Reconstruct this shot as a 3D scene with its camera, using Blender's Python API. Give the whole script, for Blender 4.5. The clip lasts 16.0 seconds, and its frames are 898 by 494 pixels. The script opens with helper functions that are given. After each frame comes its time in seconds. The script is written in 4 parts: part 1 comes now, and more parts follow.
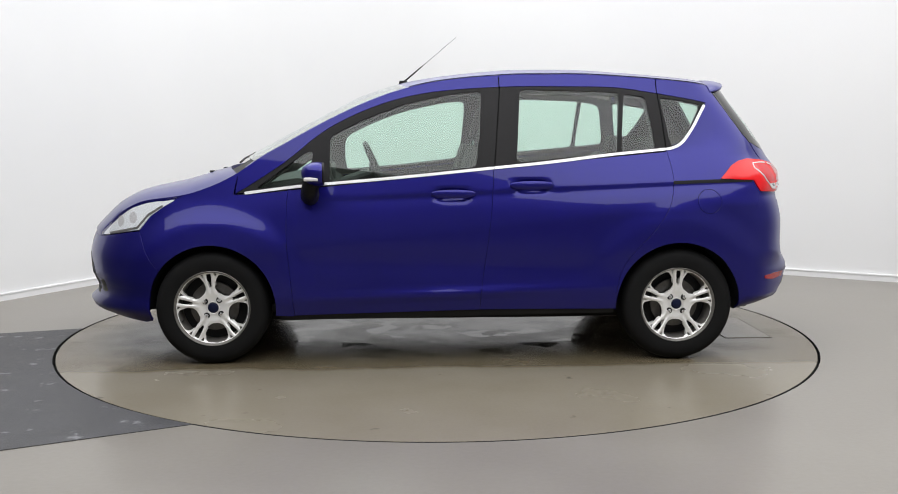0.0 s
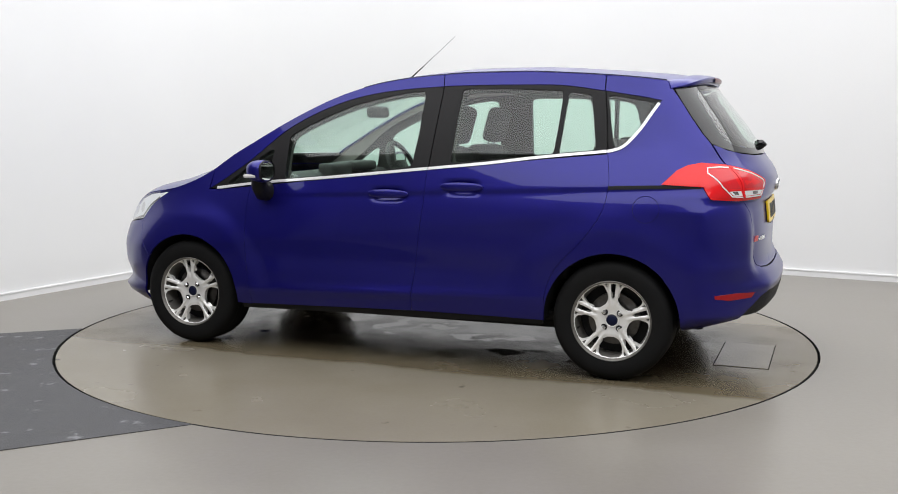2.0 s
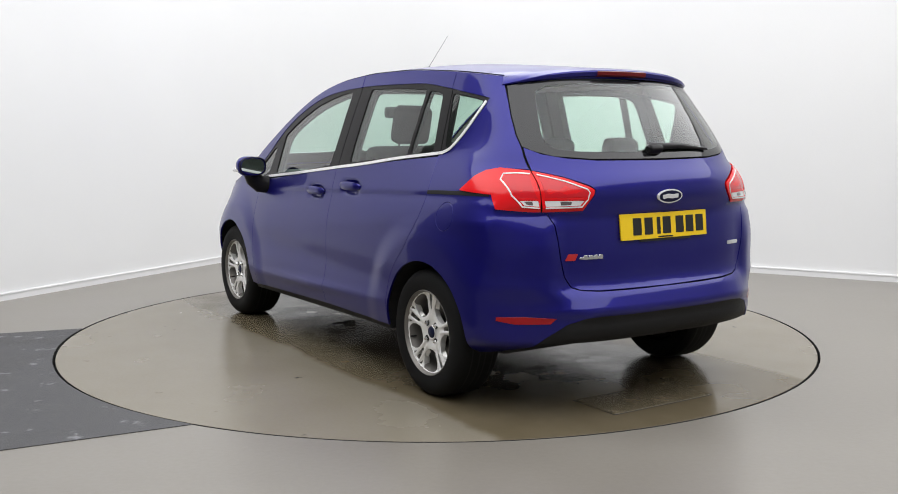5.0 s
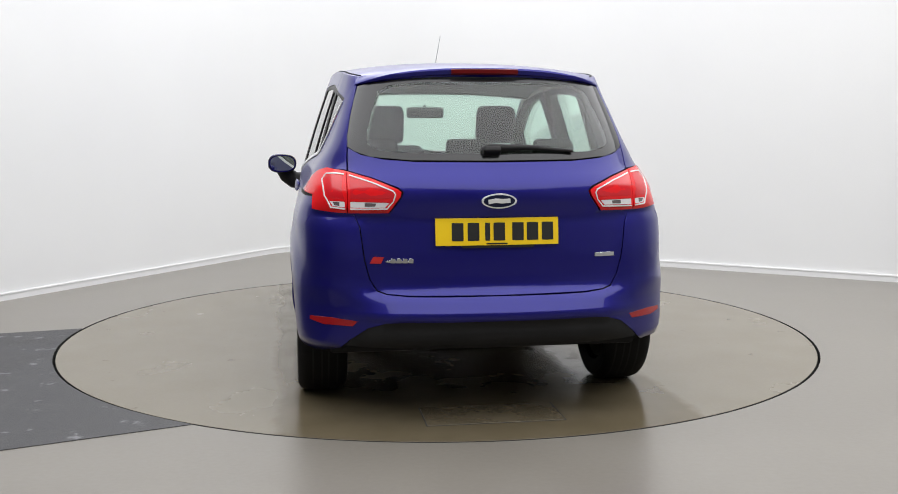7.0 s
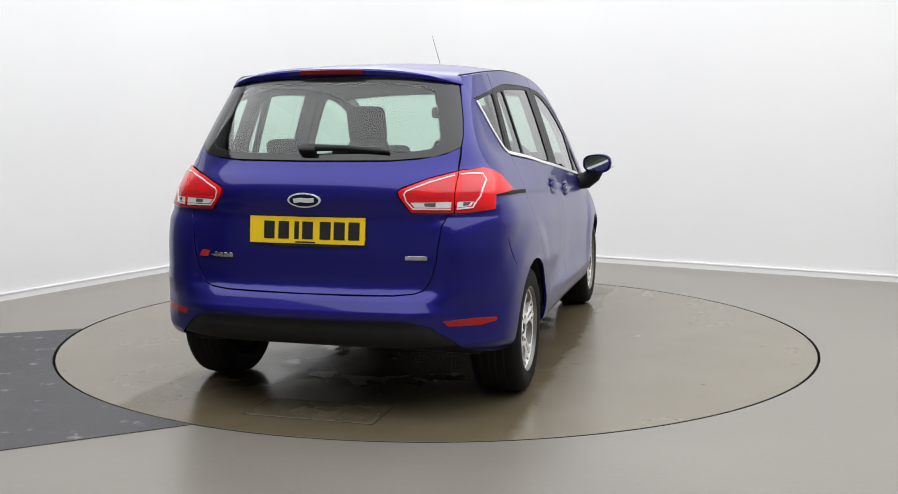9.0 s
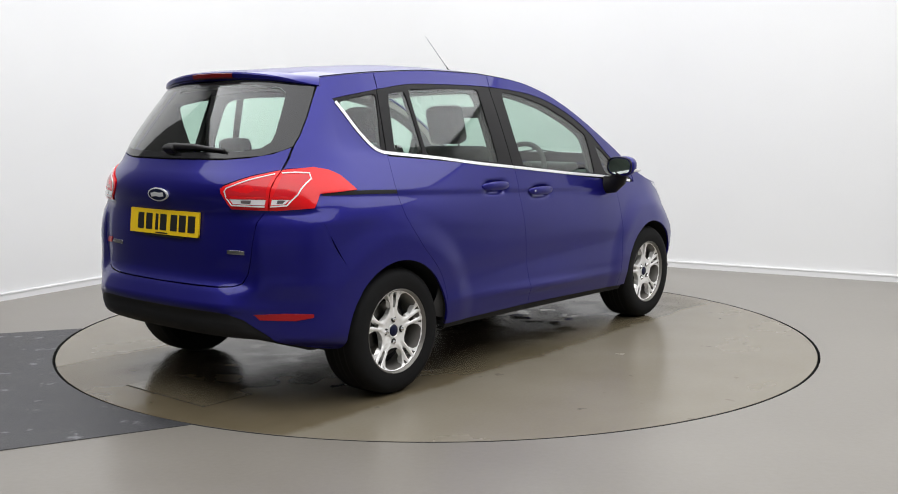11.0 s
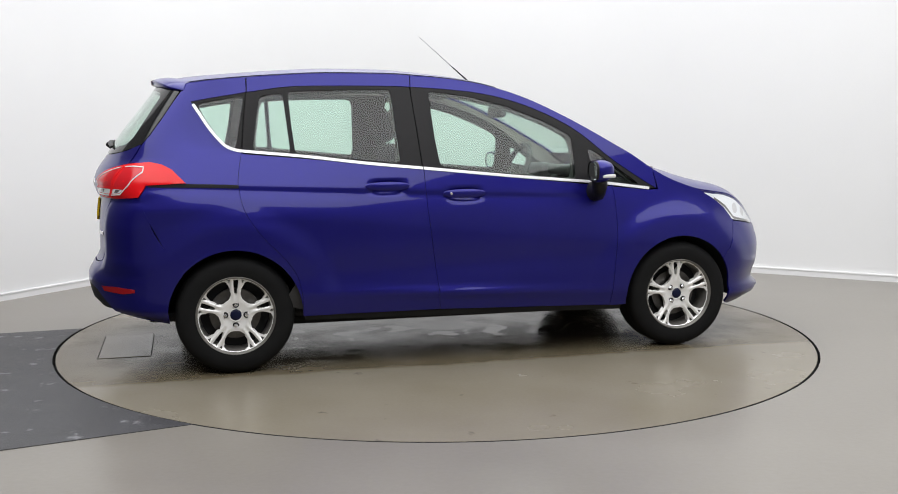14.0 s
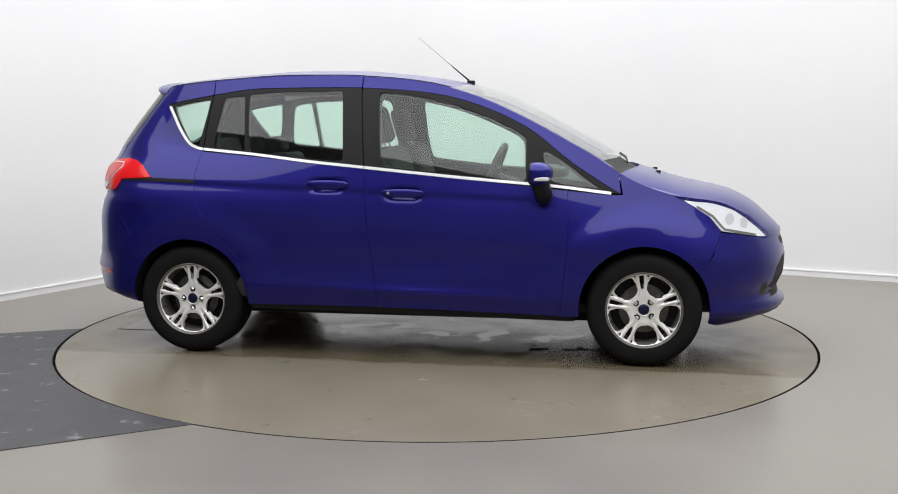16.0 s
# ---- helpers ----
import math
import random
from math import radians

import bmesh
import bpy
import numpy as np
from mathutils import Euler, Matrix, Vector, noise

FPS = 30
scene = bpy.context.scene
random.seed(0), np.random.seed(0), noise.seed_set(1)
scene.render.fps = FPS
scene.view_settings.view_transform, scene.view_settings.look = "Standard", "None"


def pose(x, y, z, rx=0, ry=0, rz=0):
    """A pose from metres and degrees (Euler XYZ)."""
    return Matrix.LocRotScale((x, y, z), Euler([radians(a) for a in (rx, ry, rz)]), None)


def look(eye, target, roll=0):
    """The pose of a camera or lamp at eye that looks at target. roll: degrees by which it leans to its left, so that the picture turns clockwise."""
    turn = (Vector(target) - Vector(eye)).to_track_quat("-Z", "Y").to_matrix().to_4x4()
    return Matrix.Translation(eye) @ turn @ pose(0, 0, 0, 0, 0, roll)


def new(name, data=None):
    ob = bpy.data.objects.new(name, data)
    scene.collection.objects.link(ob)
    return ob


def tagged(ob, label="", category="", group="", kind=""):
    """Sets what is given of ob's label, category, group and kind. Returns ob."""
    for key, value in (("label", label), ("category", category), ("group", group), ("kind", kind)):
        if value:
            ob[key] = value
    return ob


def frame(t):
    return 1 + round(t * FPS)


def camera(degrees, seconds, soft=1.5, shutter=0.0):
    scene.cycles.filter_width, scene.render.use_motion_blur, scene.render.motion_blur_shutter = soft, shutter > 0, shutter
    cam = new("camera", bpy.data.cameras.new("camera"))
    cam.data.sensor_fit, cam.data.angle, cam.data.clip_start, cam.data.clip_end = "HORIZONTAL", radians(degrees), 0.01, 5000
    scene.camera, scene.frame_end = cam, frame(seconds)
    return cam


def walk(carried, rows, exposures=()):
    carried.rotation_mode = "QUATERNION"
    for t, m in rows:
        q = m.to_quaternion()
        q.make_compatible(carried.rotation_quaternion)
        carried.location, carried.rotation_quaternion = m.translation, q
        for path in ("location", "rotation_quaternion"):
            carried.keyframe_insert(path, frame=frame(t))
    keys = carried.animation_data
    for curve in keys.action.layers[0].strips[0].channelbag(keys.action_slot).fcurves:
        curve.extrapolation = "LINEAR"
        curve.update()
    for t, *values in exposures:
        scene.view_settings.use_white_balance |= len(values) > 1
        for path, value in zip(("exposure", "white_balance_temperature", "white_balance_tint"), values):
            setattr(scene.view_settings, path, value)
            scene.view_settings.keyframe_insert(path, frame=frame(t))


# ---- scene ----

from mathutils.geometry import delaunay_2d_cdt

# ---- camera: stands still, one lens ----
CAM_Y, CAM_H = -6.136, 1.2624
cam = camera(48.152, 16.0, 0.95)
rest = look((0.0, CAM_Y, CAM_H), (0.0677, CAM_Y + 6.0, CAM_H - 0.7254), -0.083)
walk(cam, [(0.0, rest), (16.0, rest)])

# ---- light: a bright white studio lit from its ceiling ----
world = bpy.data.worlds.new("world")
scene.world = world
world.use_nodes = True
world.node_tree.nodes["Background"].inputs[0].default_value = (0.9, 0.95, 1.0, 1)
world.node_tree.nodes["Background"].inputs[1].default_value = 0.05
scene.view_settings.exposure = 0.0

CORNER = Vector((-1.19, 4.62))
E1 = Vector((-0.492, -0.8706))
E2 = Vector((0.8706, -0.492))
ROOM_A, ROOM_B, ROOM_H = 11.2, 10.2, 3.7
WHITE_A = 5.0


def room(a, b, z=0.0):
    """A place in the studio: a metres along the left wall, b along the right one, from the far corner."""
    v = CORNER + E1 * a + E2 * b
    return Vector((v.x, v.y, z))


def ceiling_lamp(a, b, sa, sb, watts, drop):
    data = bpy.data.lights.new("ceiling_lamps_standin", "AREA")
    data.shape, data.size, data.size_y, data.energy = "RECTANGLE", sb, sa, watts
    data.color = (0.975, 0.985, 1.0)
    ob = new("ceiling_lamps_standin", data)
    ob.matrix_world = Matrix.Translation(room(a, b, ROOM_H - drop)) @ Matrix.Rotation(math.atan2(E2.y, E2.x), 4, "Z")
    return ob


# one broad unseen panel over the turntable stands in for separate ceiling lamps
ceiling_lamp(4.3, 4.6, 8.4, 8.8, 602, 0.05)


# ---- materials ----
def shader(name, color, rough=0.5, metal=0.0, **more):
    m = bpy.data.materials.new(name)
    m.use_nodes = True
    b = m.node_tree.nodes["Principled BSDF"]
    b.inputs["Base Color"].default_value = (*color, 1)
    b.inputs["Roughness"].default_value = rough
    b.inputs["Metallic"].default_value = metal
    for key, value in more.items():
        b.inputs[key.replace("_", " ")].default_value = value
    return m


def textured(name, c1, c2, scale, rough=(0.4, 0.6), metal=0.0, bump=0.0, fine=60.0, detail=6.0, distance=0.01, spots=None, **more):
    """Two colours mixed by coarse and fine noise, with roughness variation and relief."""
    m = shader(name, c1, rough[0], metal, **more)
    t = m.node_tree
    b = t.nodes["Principled BSDF"]
    co = t.nodes.new("ShaderNodeTexCoord")
    n1 = t.nodes.new("ShaderNodeTexNoise")
    n1.inputs["Scale"].default_value, n1.inputs["Detail"].default_value = scale, detail
    n2 = t.nodes.new("ShaderNodeTexNoise")
    n2.inputs["Scale"].default_value, n2.inputs["Detail"].default_value = fine, 4
    for n in (n1, n2):
        t.links.new(co.outputs["Object"], n.inputs["Vector"])
    add = t.nodes.new("ShaderNodeMath")
    add.operation = "MULTIPLY_ADD"
    t.links.new(n2.outputs["Fac"], add.inputs[0])
    add.inputs[1].default_value = 0.35
    t.links.new(n1.outputs["Fac"], add.inputs[2])
    ramp = t.nodes.new("ShaderNodeMapRange")
    ramp.inputs["From Min"].default_value, ramp.inputs["From Max"].default_value = 0.40, 0.95
    t.links.new(add.outputs[0], ramp.inputs["Value"])
    mix = t.nodes.new("ShaderNodeMix")
    mix.data_type = "RGBA"
    mix.inputs[6].default_value, mix.inputs[7].default_value = (*c1, 1), (*c2, 1)
    t.links.new(ramp.outputs["Result"], mix.inputs[0])
    colour = mix.outputs[2]
    if spots:
        n3 = t.nodes.new("ShaderNodeTexNoise")
        n3.inputs["Scale"].default_value, n3.inputs["Detail"].default_value = spots[0], 3
        t.links.new(co.outputs["Object"], n3.inputs["Vector"])
        cut = t.nodes.new("ShaderNodeMapRange")
        cut.inputs["From Min"].default_value, cut.inputs["From Max"].default_value = spots[1], spots[1] + 0.06
        t.links.new(n3.outputs["Fac"], cut.inputs["Value"])
        mix2 = t.nodes.new("ShaderNodeMix")
        mix2.data_type = "RGBA"
        mix2.inputs[7].default_value = (*spots[2], 1)
        t.links.new(cut.outputs["Result"], mix2.inputs[0])
        t.links.new(colour, mix2.inputs[6])
        colour = mix2.outputs[2]
    t.links.new(colour, b.inputs["Base Color"])
    rr = t.nodes.new("ShaderNodeMapRange")
    rr.inputs["From Min"].default_value, rr.inputs["From Max"].default_value = 0.15, 0.85
    rr.inputs["To Min"].default_value, rr.inputs["To Max"].default_value = rough
    t.links.new(n1.outputs["Fac"], rr.inputs["Value"])
    t.links.new(rr.outputs["Result"], b.inputs["Roughness"])
    if bump:
        bp = t.nodes.new("ShaderNodeBump")
        bp.inputs["Strength"].default_value, bp.inputs["Distance"].default_value = bump, distance
        t.links.new(n2.outputs["Fac"], bp.inputs["Height"])
        t.links.new(bp.outputs["Normal"], b.inputs["Normal"])
    return m


WALL = textured("white_wall_paint", (0.755, 0.755, 0.755), (0.79, 0.79, 0.785), 0.7, (0.55, 0.7), bump=0.05, fine=150)
DARKWALL = textured("unseen_grey_wall", (0.34, 0.34, 0.34), (0.38, 0.38, 0.38), 0.8, (0.8, 0.9))
CEIL = textured("white_ceiling_paint", (0.66, 0.66, 0.67), (0.70, 0.70, 0.71), 0.9, (0.8, 0.9))
TRIM = shader("skirting_gloss", (0.82, 0.82, 0.82), 0.3)
FLOOR = textured("grey_floor_paint", (0.180, 0.164, 0.142), (0.224, 0.207, 0.182), 1.1, (0.25, 0.36), bump=0.03, fine=40)


def deck_paint():
    """Worn beige deck paint; a darker, browner band with puddles lies lengthwise under the car."""
    m = textured("turntable_floor_paint", (0.180, 0.158, 0.118), (0.212, 0.190, 0.150), 1.6, (0.20, 0.31), fine=60, spots=(7.0, 0.69, (0.10, 0.088, 0.068)), Specular_IOR_Level=0.27)
    t = m.node_tree
    b = t.nodes["Principled BSDF"]
    dry, rough = b.inputs["Base Color"].links[0].from_socket, b.inputs["Roughness"].links[0].from_socket
    co = t.nodes.new("ShaderNodeTexCoord")

    def math_node(op, a, c=None, d=None):
        n = t.nodes.new("ShaderNodeMath")
        n.operation = op
        for k, v in enumerate((a, c, d)):
            if v is None:
                continue
            if isinstance(v, float):
                n.inputs[k].default_value = v
            else:
                t.links.new(v, n.inputs[k])
        return n.outputs[0]

    def noise_node(scale, detail):
        n = t.nodes.new("ShaderNodeTexNoise")
        n.inputs["Scale"].default_value, n.inputs["Detail"].default_value = scale, detail
        t.links.new(co.outputs["Object"], n.inputs["Vector"])
        return n.outputs["Fac"]

    def ramp_node(v, lo, hi, a=0.0, c=1.0):
        n = t.nodes.new("ShaderNodeMapRange")
        n.interpolation_type = "SMOOTHSTEP"
        for key, w in (("From Min", lo), ("From Max", hi), ("To Min", a), ("To Max", c)):
            n.inputs[key].default_value = w
        t.links.new(v, n.inputs["Value"])
        return n.outputs["Result"]

    def mix_node(fac, a, c, kind="RGBA"):
        n = t.nodes.new("ShaderNodeMix")
        n.data_type = kind
        ia, ic, o = (6, 7, 2) if kind == "RGBA" else (2, 3, 0)
        t.links.new(fac, n.inputs[0])
        for k, v in ((ia, a), (ic, c)):
            if isinstance(v, (tuple, float)):
                n.inputs[k].default_value = v
            else:
                t.links.new(v, n.inputs[k])
        return n.outputs[o]
    sep = t.nodes.new("ShaderNodeSeparateXYZ")
    t.links.new(co.outputs["Object"], sep.inputs[0])
    # darker, glossier brown lengthwise band, its edges broken up by noise
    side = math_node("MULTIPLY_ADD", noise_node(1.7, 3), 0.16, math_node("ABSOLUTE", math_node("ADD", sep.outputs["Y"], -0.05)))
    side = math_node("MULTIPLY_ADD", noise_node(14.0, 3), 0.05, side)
    brown_band = ramp_node(side, 0.99, 1.06, 1.0, 0.0)
    band_brown = mix_node(noise_node(5.0, 4), (0.098, 0.078, 0.046, 1), (0.140, 0.115, 0.075, 1))
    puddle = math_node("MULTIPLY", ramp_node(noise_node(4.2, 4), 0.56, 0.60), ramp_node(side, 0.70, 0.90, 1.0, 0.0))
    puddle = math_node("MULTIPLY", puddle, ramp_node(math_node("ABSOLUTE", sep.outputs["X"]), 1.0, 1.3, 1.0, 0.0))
    band_brown = mix_node(puddle, band_brown, (0.092, 0.078, 0.056, 1))
    t.links.new(mix_node(brown_band, dry, band_brown), b.inputs["Base Color"])
    band_rough = mix_node(puddle, ramp_node(noise_node(3.0, 3), 0.3, 0.7, 0.13, 0.26), 0.06, "FLOAT")
    t.links.new(mix_node(brown_band, rough, band_rough, "FLOAT"), b.inputs["Roughness"])
    return m


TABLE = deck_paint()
ASPHALT = textured("dark_ramp_floor", (0.020, 0.020, 0.022), (0.060, 0.060, 0.065), 5.0, (0.38, 0.6), bump=0.25, fine=160, spots=(9.0, 0.64, (0.17, 0.17, 0.18)))
COVER = textured("worn_cover_plate", (0.100, 0.080, 0.049), (0.142, 0.117, 0.078), 5, (0.10, 0.22), bump=0.03, fine=30)
GAP = shader("black_gap", (0.008, 0.008, 0.008), 0.9)
PAINT = textured("blue_metallic_paint", (0.0085, 0.0070, 0.158), (0.0100, 0.0083, 0.174), 3.0, (0.34, 0.38), metal=0.5, fine=900, Coat_Weight=0.55, Coat_Roughness=0.03, Specular_IOR_Level=0.2)
BLACK = textured("satin_black_pillar", (0.010, 0.0095, 0.010), (0.014, 0.013, 0.014), 6, (0.36, 0.46), Specular_IOR_Level=0.18)
PLASTIC = textured("textured_black_plastic", (0.014, 0.014, 0.015), (0.022, 0.022, 0.023), 8, (0.5, 0.65), bump=0.3, fine=400, distance=0.002, Specular_IOR_Level=0.18)
TRIMDARK = textured("dark_interior_trim", (0.028, 0.027, 0.026), (0.042, 0.040, 0.039), 9, (0.6, 0.75))
FABRIC = textured("charcoal_seat_fabric", (0.045, 0.043, 0.042), (0.070, 0.067, 0.065), 14, (0.85, 0.95))
LINER = textured("beige_headliner", (0.36, 0.34, 0.31), (0.40, 0.38, 0.35), 6, (0.85, 0.95), bump=0.2, fine=400, distance=0.002)
CHROME = shader("bright_chrome", (0.85, 0.85, 0.86), 0.12, 1.0)
ALLOY = textured("silver_alloy", (0.88, 0.87, 0.85), (0.93, 0.92, 0.90), 12, (0.26, 0.34), metal=0.25, fine=600, Coat_Weight=0.3)
BARREL = textured("dark_rim_barrel", (0.16, 0.15, 0.14), (0.24, 0.23, 0.21), 10, (0.4, 0.55), metal=0.6)
BRIGHT = shader("bright_anodised_trim", (0.86, 0.86, 0.86), 0.28, 0.35)
STEEL = textured("brake_steel", (0.09, 0.085, 0.08), (0.15, 0.145, 0.14), 15, (0.3, 0.45), metal=1.0)
RUBBER = textured("tyre_rubber", (0.008, 0.008, 0.0085), (0.012, 0.012, 0.012), 12, (0.6, 0.75), bump=0.2, fine=250, distance=0.002, Specular_IOR_Level=0.12)
YELLOW = shader("yellow_plate", (0.90, 0.60, 0.012), 0.3)
LAMPRED = shader("inner_red_lens", (0.60, 0.010, 0.018), 0.2, Coat_Weight=0.5, Coat_Roughness=0.03, Specular_IOR_Level=0.3)
AERIAL = shader("grey_aerial_rod", (0.16, 0.16, 0.165), 0.4)
WORKSHOP = textured("dark_opening_backdrop", (0.055, 0.054, 0.052), (0.085, 0.083, 0.08), 0.8, (0.7, 0.85))
INK = shader("black_ink", (0.01, 0.01, 0.01), 0.5)
REDLENS = shader("red_lamp_lens", (0.74, 0.008, 0.012), 0.2, Coat_Weight=0.25, Coat_Roughness=0.03, Specular_IOR_Level=0.3)
DEEPRED = shader("deep_red_lens", (0.34, 0.006, 0.010), 0.2, Coat_Weight=0.35, Coat_Roughness=0.03, Specular_IOR_Level=0.3)
BRAKERED = shader("dark_red_lens", (0.12, 0.003, 0.004), 0.3, Coat_Weight=0.1, Specular_IOR_Level=0.25)
PALELENS = shader("clear_lamp_lens", (0.72, 0.70, 0.70), 0.15, Coat_Weight=1.0)
SMOKE = shader("smoked_lens", (0.10, 0.08, 0.08), 0.12, Coat_Weight=1.0)
BADGEBLUE = shader("badge_blue", (0.004, 0.007, 0.032), 0.35, Specular_IOR_Level=0.25)
REDPAINT = shader("badge_red", (0.5, 0.02, 0.02), 0.3)
MIRROR = shader("mirror_glass", (0.75, 0.8, 0.78), 0.02, 1.0)
LAMPSILVER = textured("headlamp_reflector", (0.93, 0.94, 0.95), (0.96, 0.97, 0.98), 40, (0.22, 0.28), metal=0.0, Coat_Weight=0.6)


def glass(name, tint, rough=0.0):
    m = bpy.data.materials.new(name)
    m.use_nodes = True
    t = m.node_tree
    t.nodes.remove(t.nodes["Principled BSDF"])
    tr = t.nodes.new("ShaderNodeBsdfTransparent")
    tr.inputs[0].default_value = (*tint, 1)
    gl = t.nodes.new("ShaderNodeBsdfGlossy")
    gl.inputs["Color"].default_value, gl.inputs["Roughness"].default_value = (1, 1, 1, 1), rough
    lw = t.nodes.new("ShaderNodeLayerWeight")
    lw.inputs["Blend"].default_value = 0.5
    pw = t.nodes.new("ShaderNodeMath")
    pw.operation = "POWER"
    pw.inputs[1].default_value = 3.5
    t.links.new(lw.outputs["Facing"], pw.inputs[0])
    fr = t.nodes.new("ShaderNodeMath")
    fr.operation = "MULTIPLY_ADD"
    fr.inputs[1].default_value, fr.inputs[2].default_value = 0.90, 0.05
    t.links.new(pw.outputs[0], fr.inputs[0])
    mx = t.nodes.new("ShaderNodeMixShader")
    t.links.new(fr.outputs[0], mx.inputs[0])
    t.links.new(tr.outputs[0], mx.inputs[1])
    t.links.new(gl.outputs[0], mx.inputs[2])
    t.links.new(mx.outputs[0], t.nodes["Material Output"].inputs[0])
    return m


FRIT = shader("black_glass_border", (0.012, 0.012, 0.013), 0.09)
GREYTRIM = textured("grey_pillar_trim", (0.040, 0.039, 0.036), (0.055, 0.053, 0.049), 8, (0.7, 0.85))
GLASS = glass("green_tinted_glass", (0.74, 0.90, 0.82))
CLEAR = glass("clear_lens", (0.95, 0.96, 0.97))


# ---- mesh helpers ----
def mesh_object(name, verts, faces, mat, parent=None, label="", normals=None, smooth=True):
    me = bpy.data.meshes.new(name)
    me.from_pydata([tuple(map(float, v)) for v in verts], [], [tuple(map(int, f)) for f in faces])
    me.materials.append(mat)
    if smooth:
        me.polygons.foreach_set("use_smooth", [True] * len(me.polygons))
    if normals is not None:
        me.normals_split_custom_set_from_vertices([tuple(map(float, n)) for n in normals])
    me.update()
    ob = new(name, me)
    if parent:
        ob.parent = parent
    if label:
        tagged(ob, label)
    return ob


def part(name, bm, mat, parent=None, label="", smooth=None):
    """Links a bmesh as one mesh object under a thing or a part. smooth: degrees over which edges stay sharp."""
    bmesh.ops.recalc_face_normals(bm, faces=bm.faces)
    if smooth is not None:
        for f in bm.faces:
            f.smooth = True
        for e in bm.edges:
            if len(e.link_faces) == 2 and e.calc_face_angle(0) > radians(smooth):
                e.smooth = False
    me = bpy.data.meshes.new(name)
    bm.to_mesh(me)
    bm.free()
    me.materials.append(mat)
    ob = new(name, me)
    if parent:
        ob.parent = parent
    if label:
        tagged(ob, label)
    return ob


def box(cx, cy, cz, sx, sy, sz, bevel=0.0, seg=2, m=None):
    bm = bmesh.new()
    bmesh.ops.create_cube(bm, size=1.0, matrix=Matrix.Translation((cx, cy, cz)) @ Matrix.Diagonal((sx, sy, sz, 1)))
    if bevel:
        bmesh.ops.bevel(bm, geom=bm.edges[:], offset=bevel, segments=seg, profile=0.6, affect="EDGES")
    if m is not None:
        bm.transform(m)
    return bm


def lathe(profile, seg=48, axis="Y"):
    """Turns (radius, offset) pairs round an axis."""
    bm = bmesh.new()
    rings = []
    for r, o in profile:
        ring = []
        for i in range(seg):
            a = 2 * math.pi * i / seg
            c, s = r * math.cos(a), r * math.sin(a)
            ring.append(bm.verts.new({"Y": (c, o, s), "Z": (c, s, o), "X": (o, c, s)}[axis]))
        rings.append(ring)
    for p, q in zip(rings, rings[1:]):
        for i in range(seg):
            bm.faces.new((p[i], p[(i + 1) % seg], q[(i + 1) % seg], q[i]))
    return bm


def tube(points, radius, seg=8, flat=1.0):
    """A closed round bar along points; radius may be a list."""
    bm = bmesh.new()
    pts = [Vector(p) for p in points]
    rad = radius if isinstance(radius, (list, tuple)) else [radius] * len(pts)
    rings = []
    for i, p in enumerate(pts):
        d = (pts[min(i + 1, len(pts) - 1)] - pts[max(i - 1, 0)]).normalized()
        up = Vector((0, 0, 1)) if abs(d.z) < 0.95 else Vector((1, 0, 0))
        a = d.cross(up).normalized()
        b = a.cross(d)
        rings.append([bm.verts.new(p + (a * math.cos(k * 2 * math.pi / seg) * flat + b * math.sin(k * 2 * math.pi / seg)) * rad[i]) for k in range(seg)])
    for p, q in zip(rings, rings[1:]):
        for k in range(seg):
            bm.faces.new((p[k], p[(k + 1) % seg], q[(k + 1) % seg], q[k]))
    bm.faces.new(rings[0])
    bm.faces.new(rings[-1][::-1])
    return bm


def join(*parts):
    """One bmesh from several."""
    out = bmesh.new()
    for b in parts:
        me = bpy.data.meshes.new("part")
        b.to_mesh(me)
        b.free()
        out.from_mesh(me)
        bpy.data.meshes.remove(me)
    return out


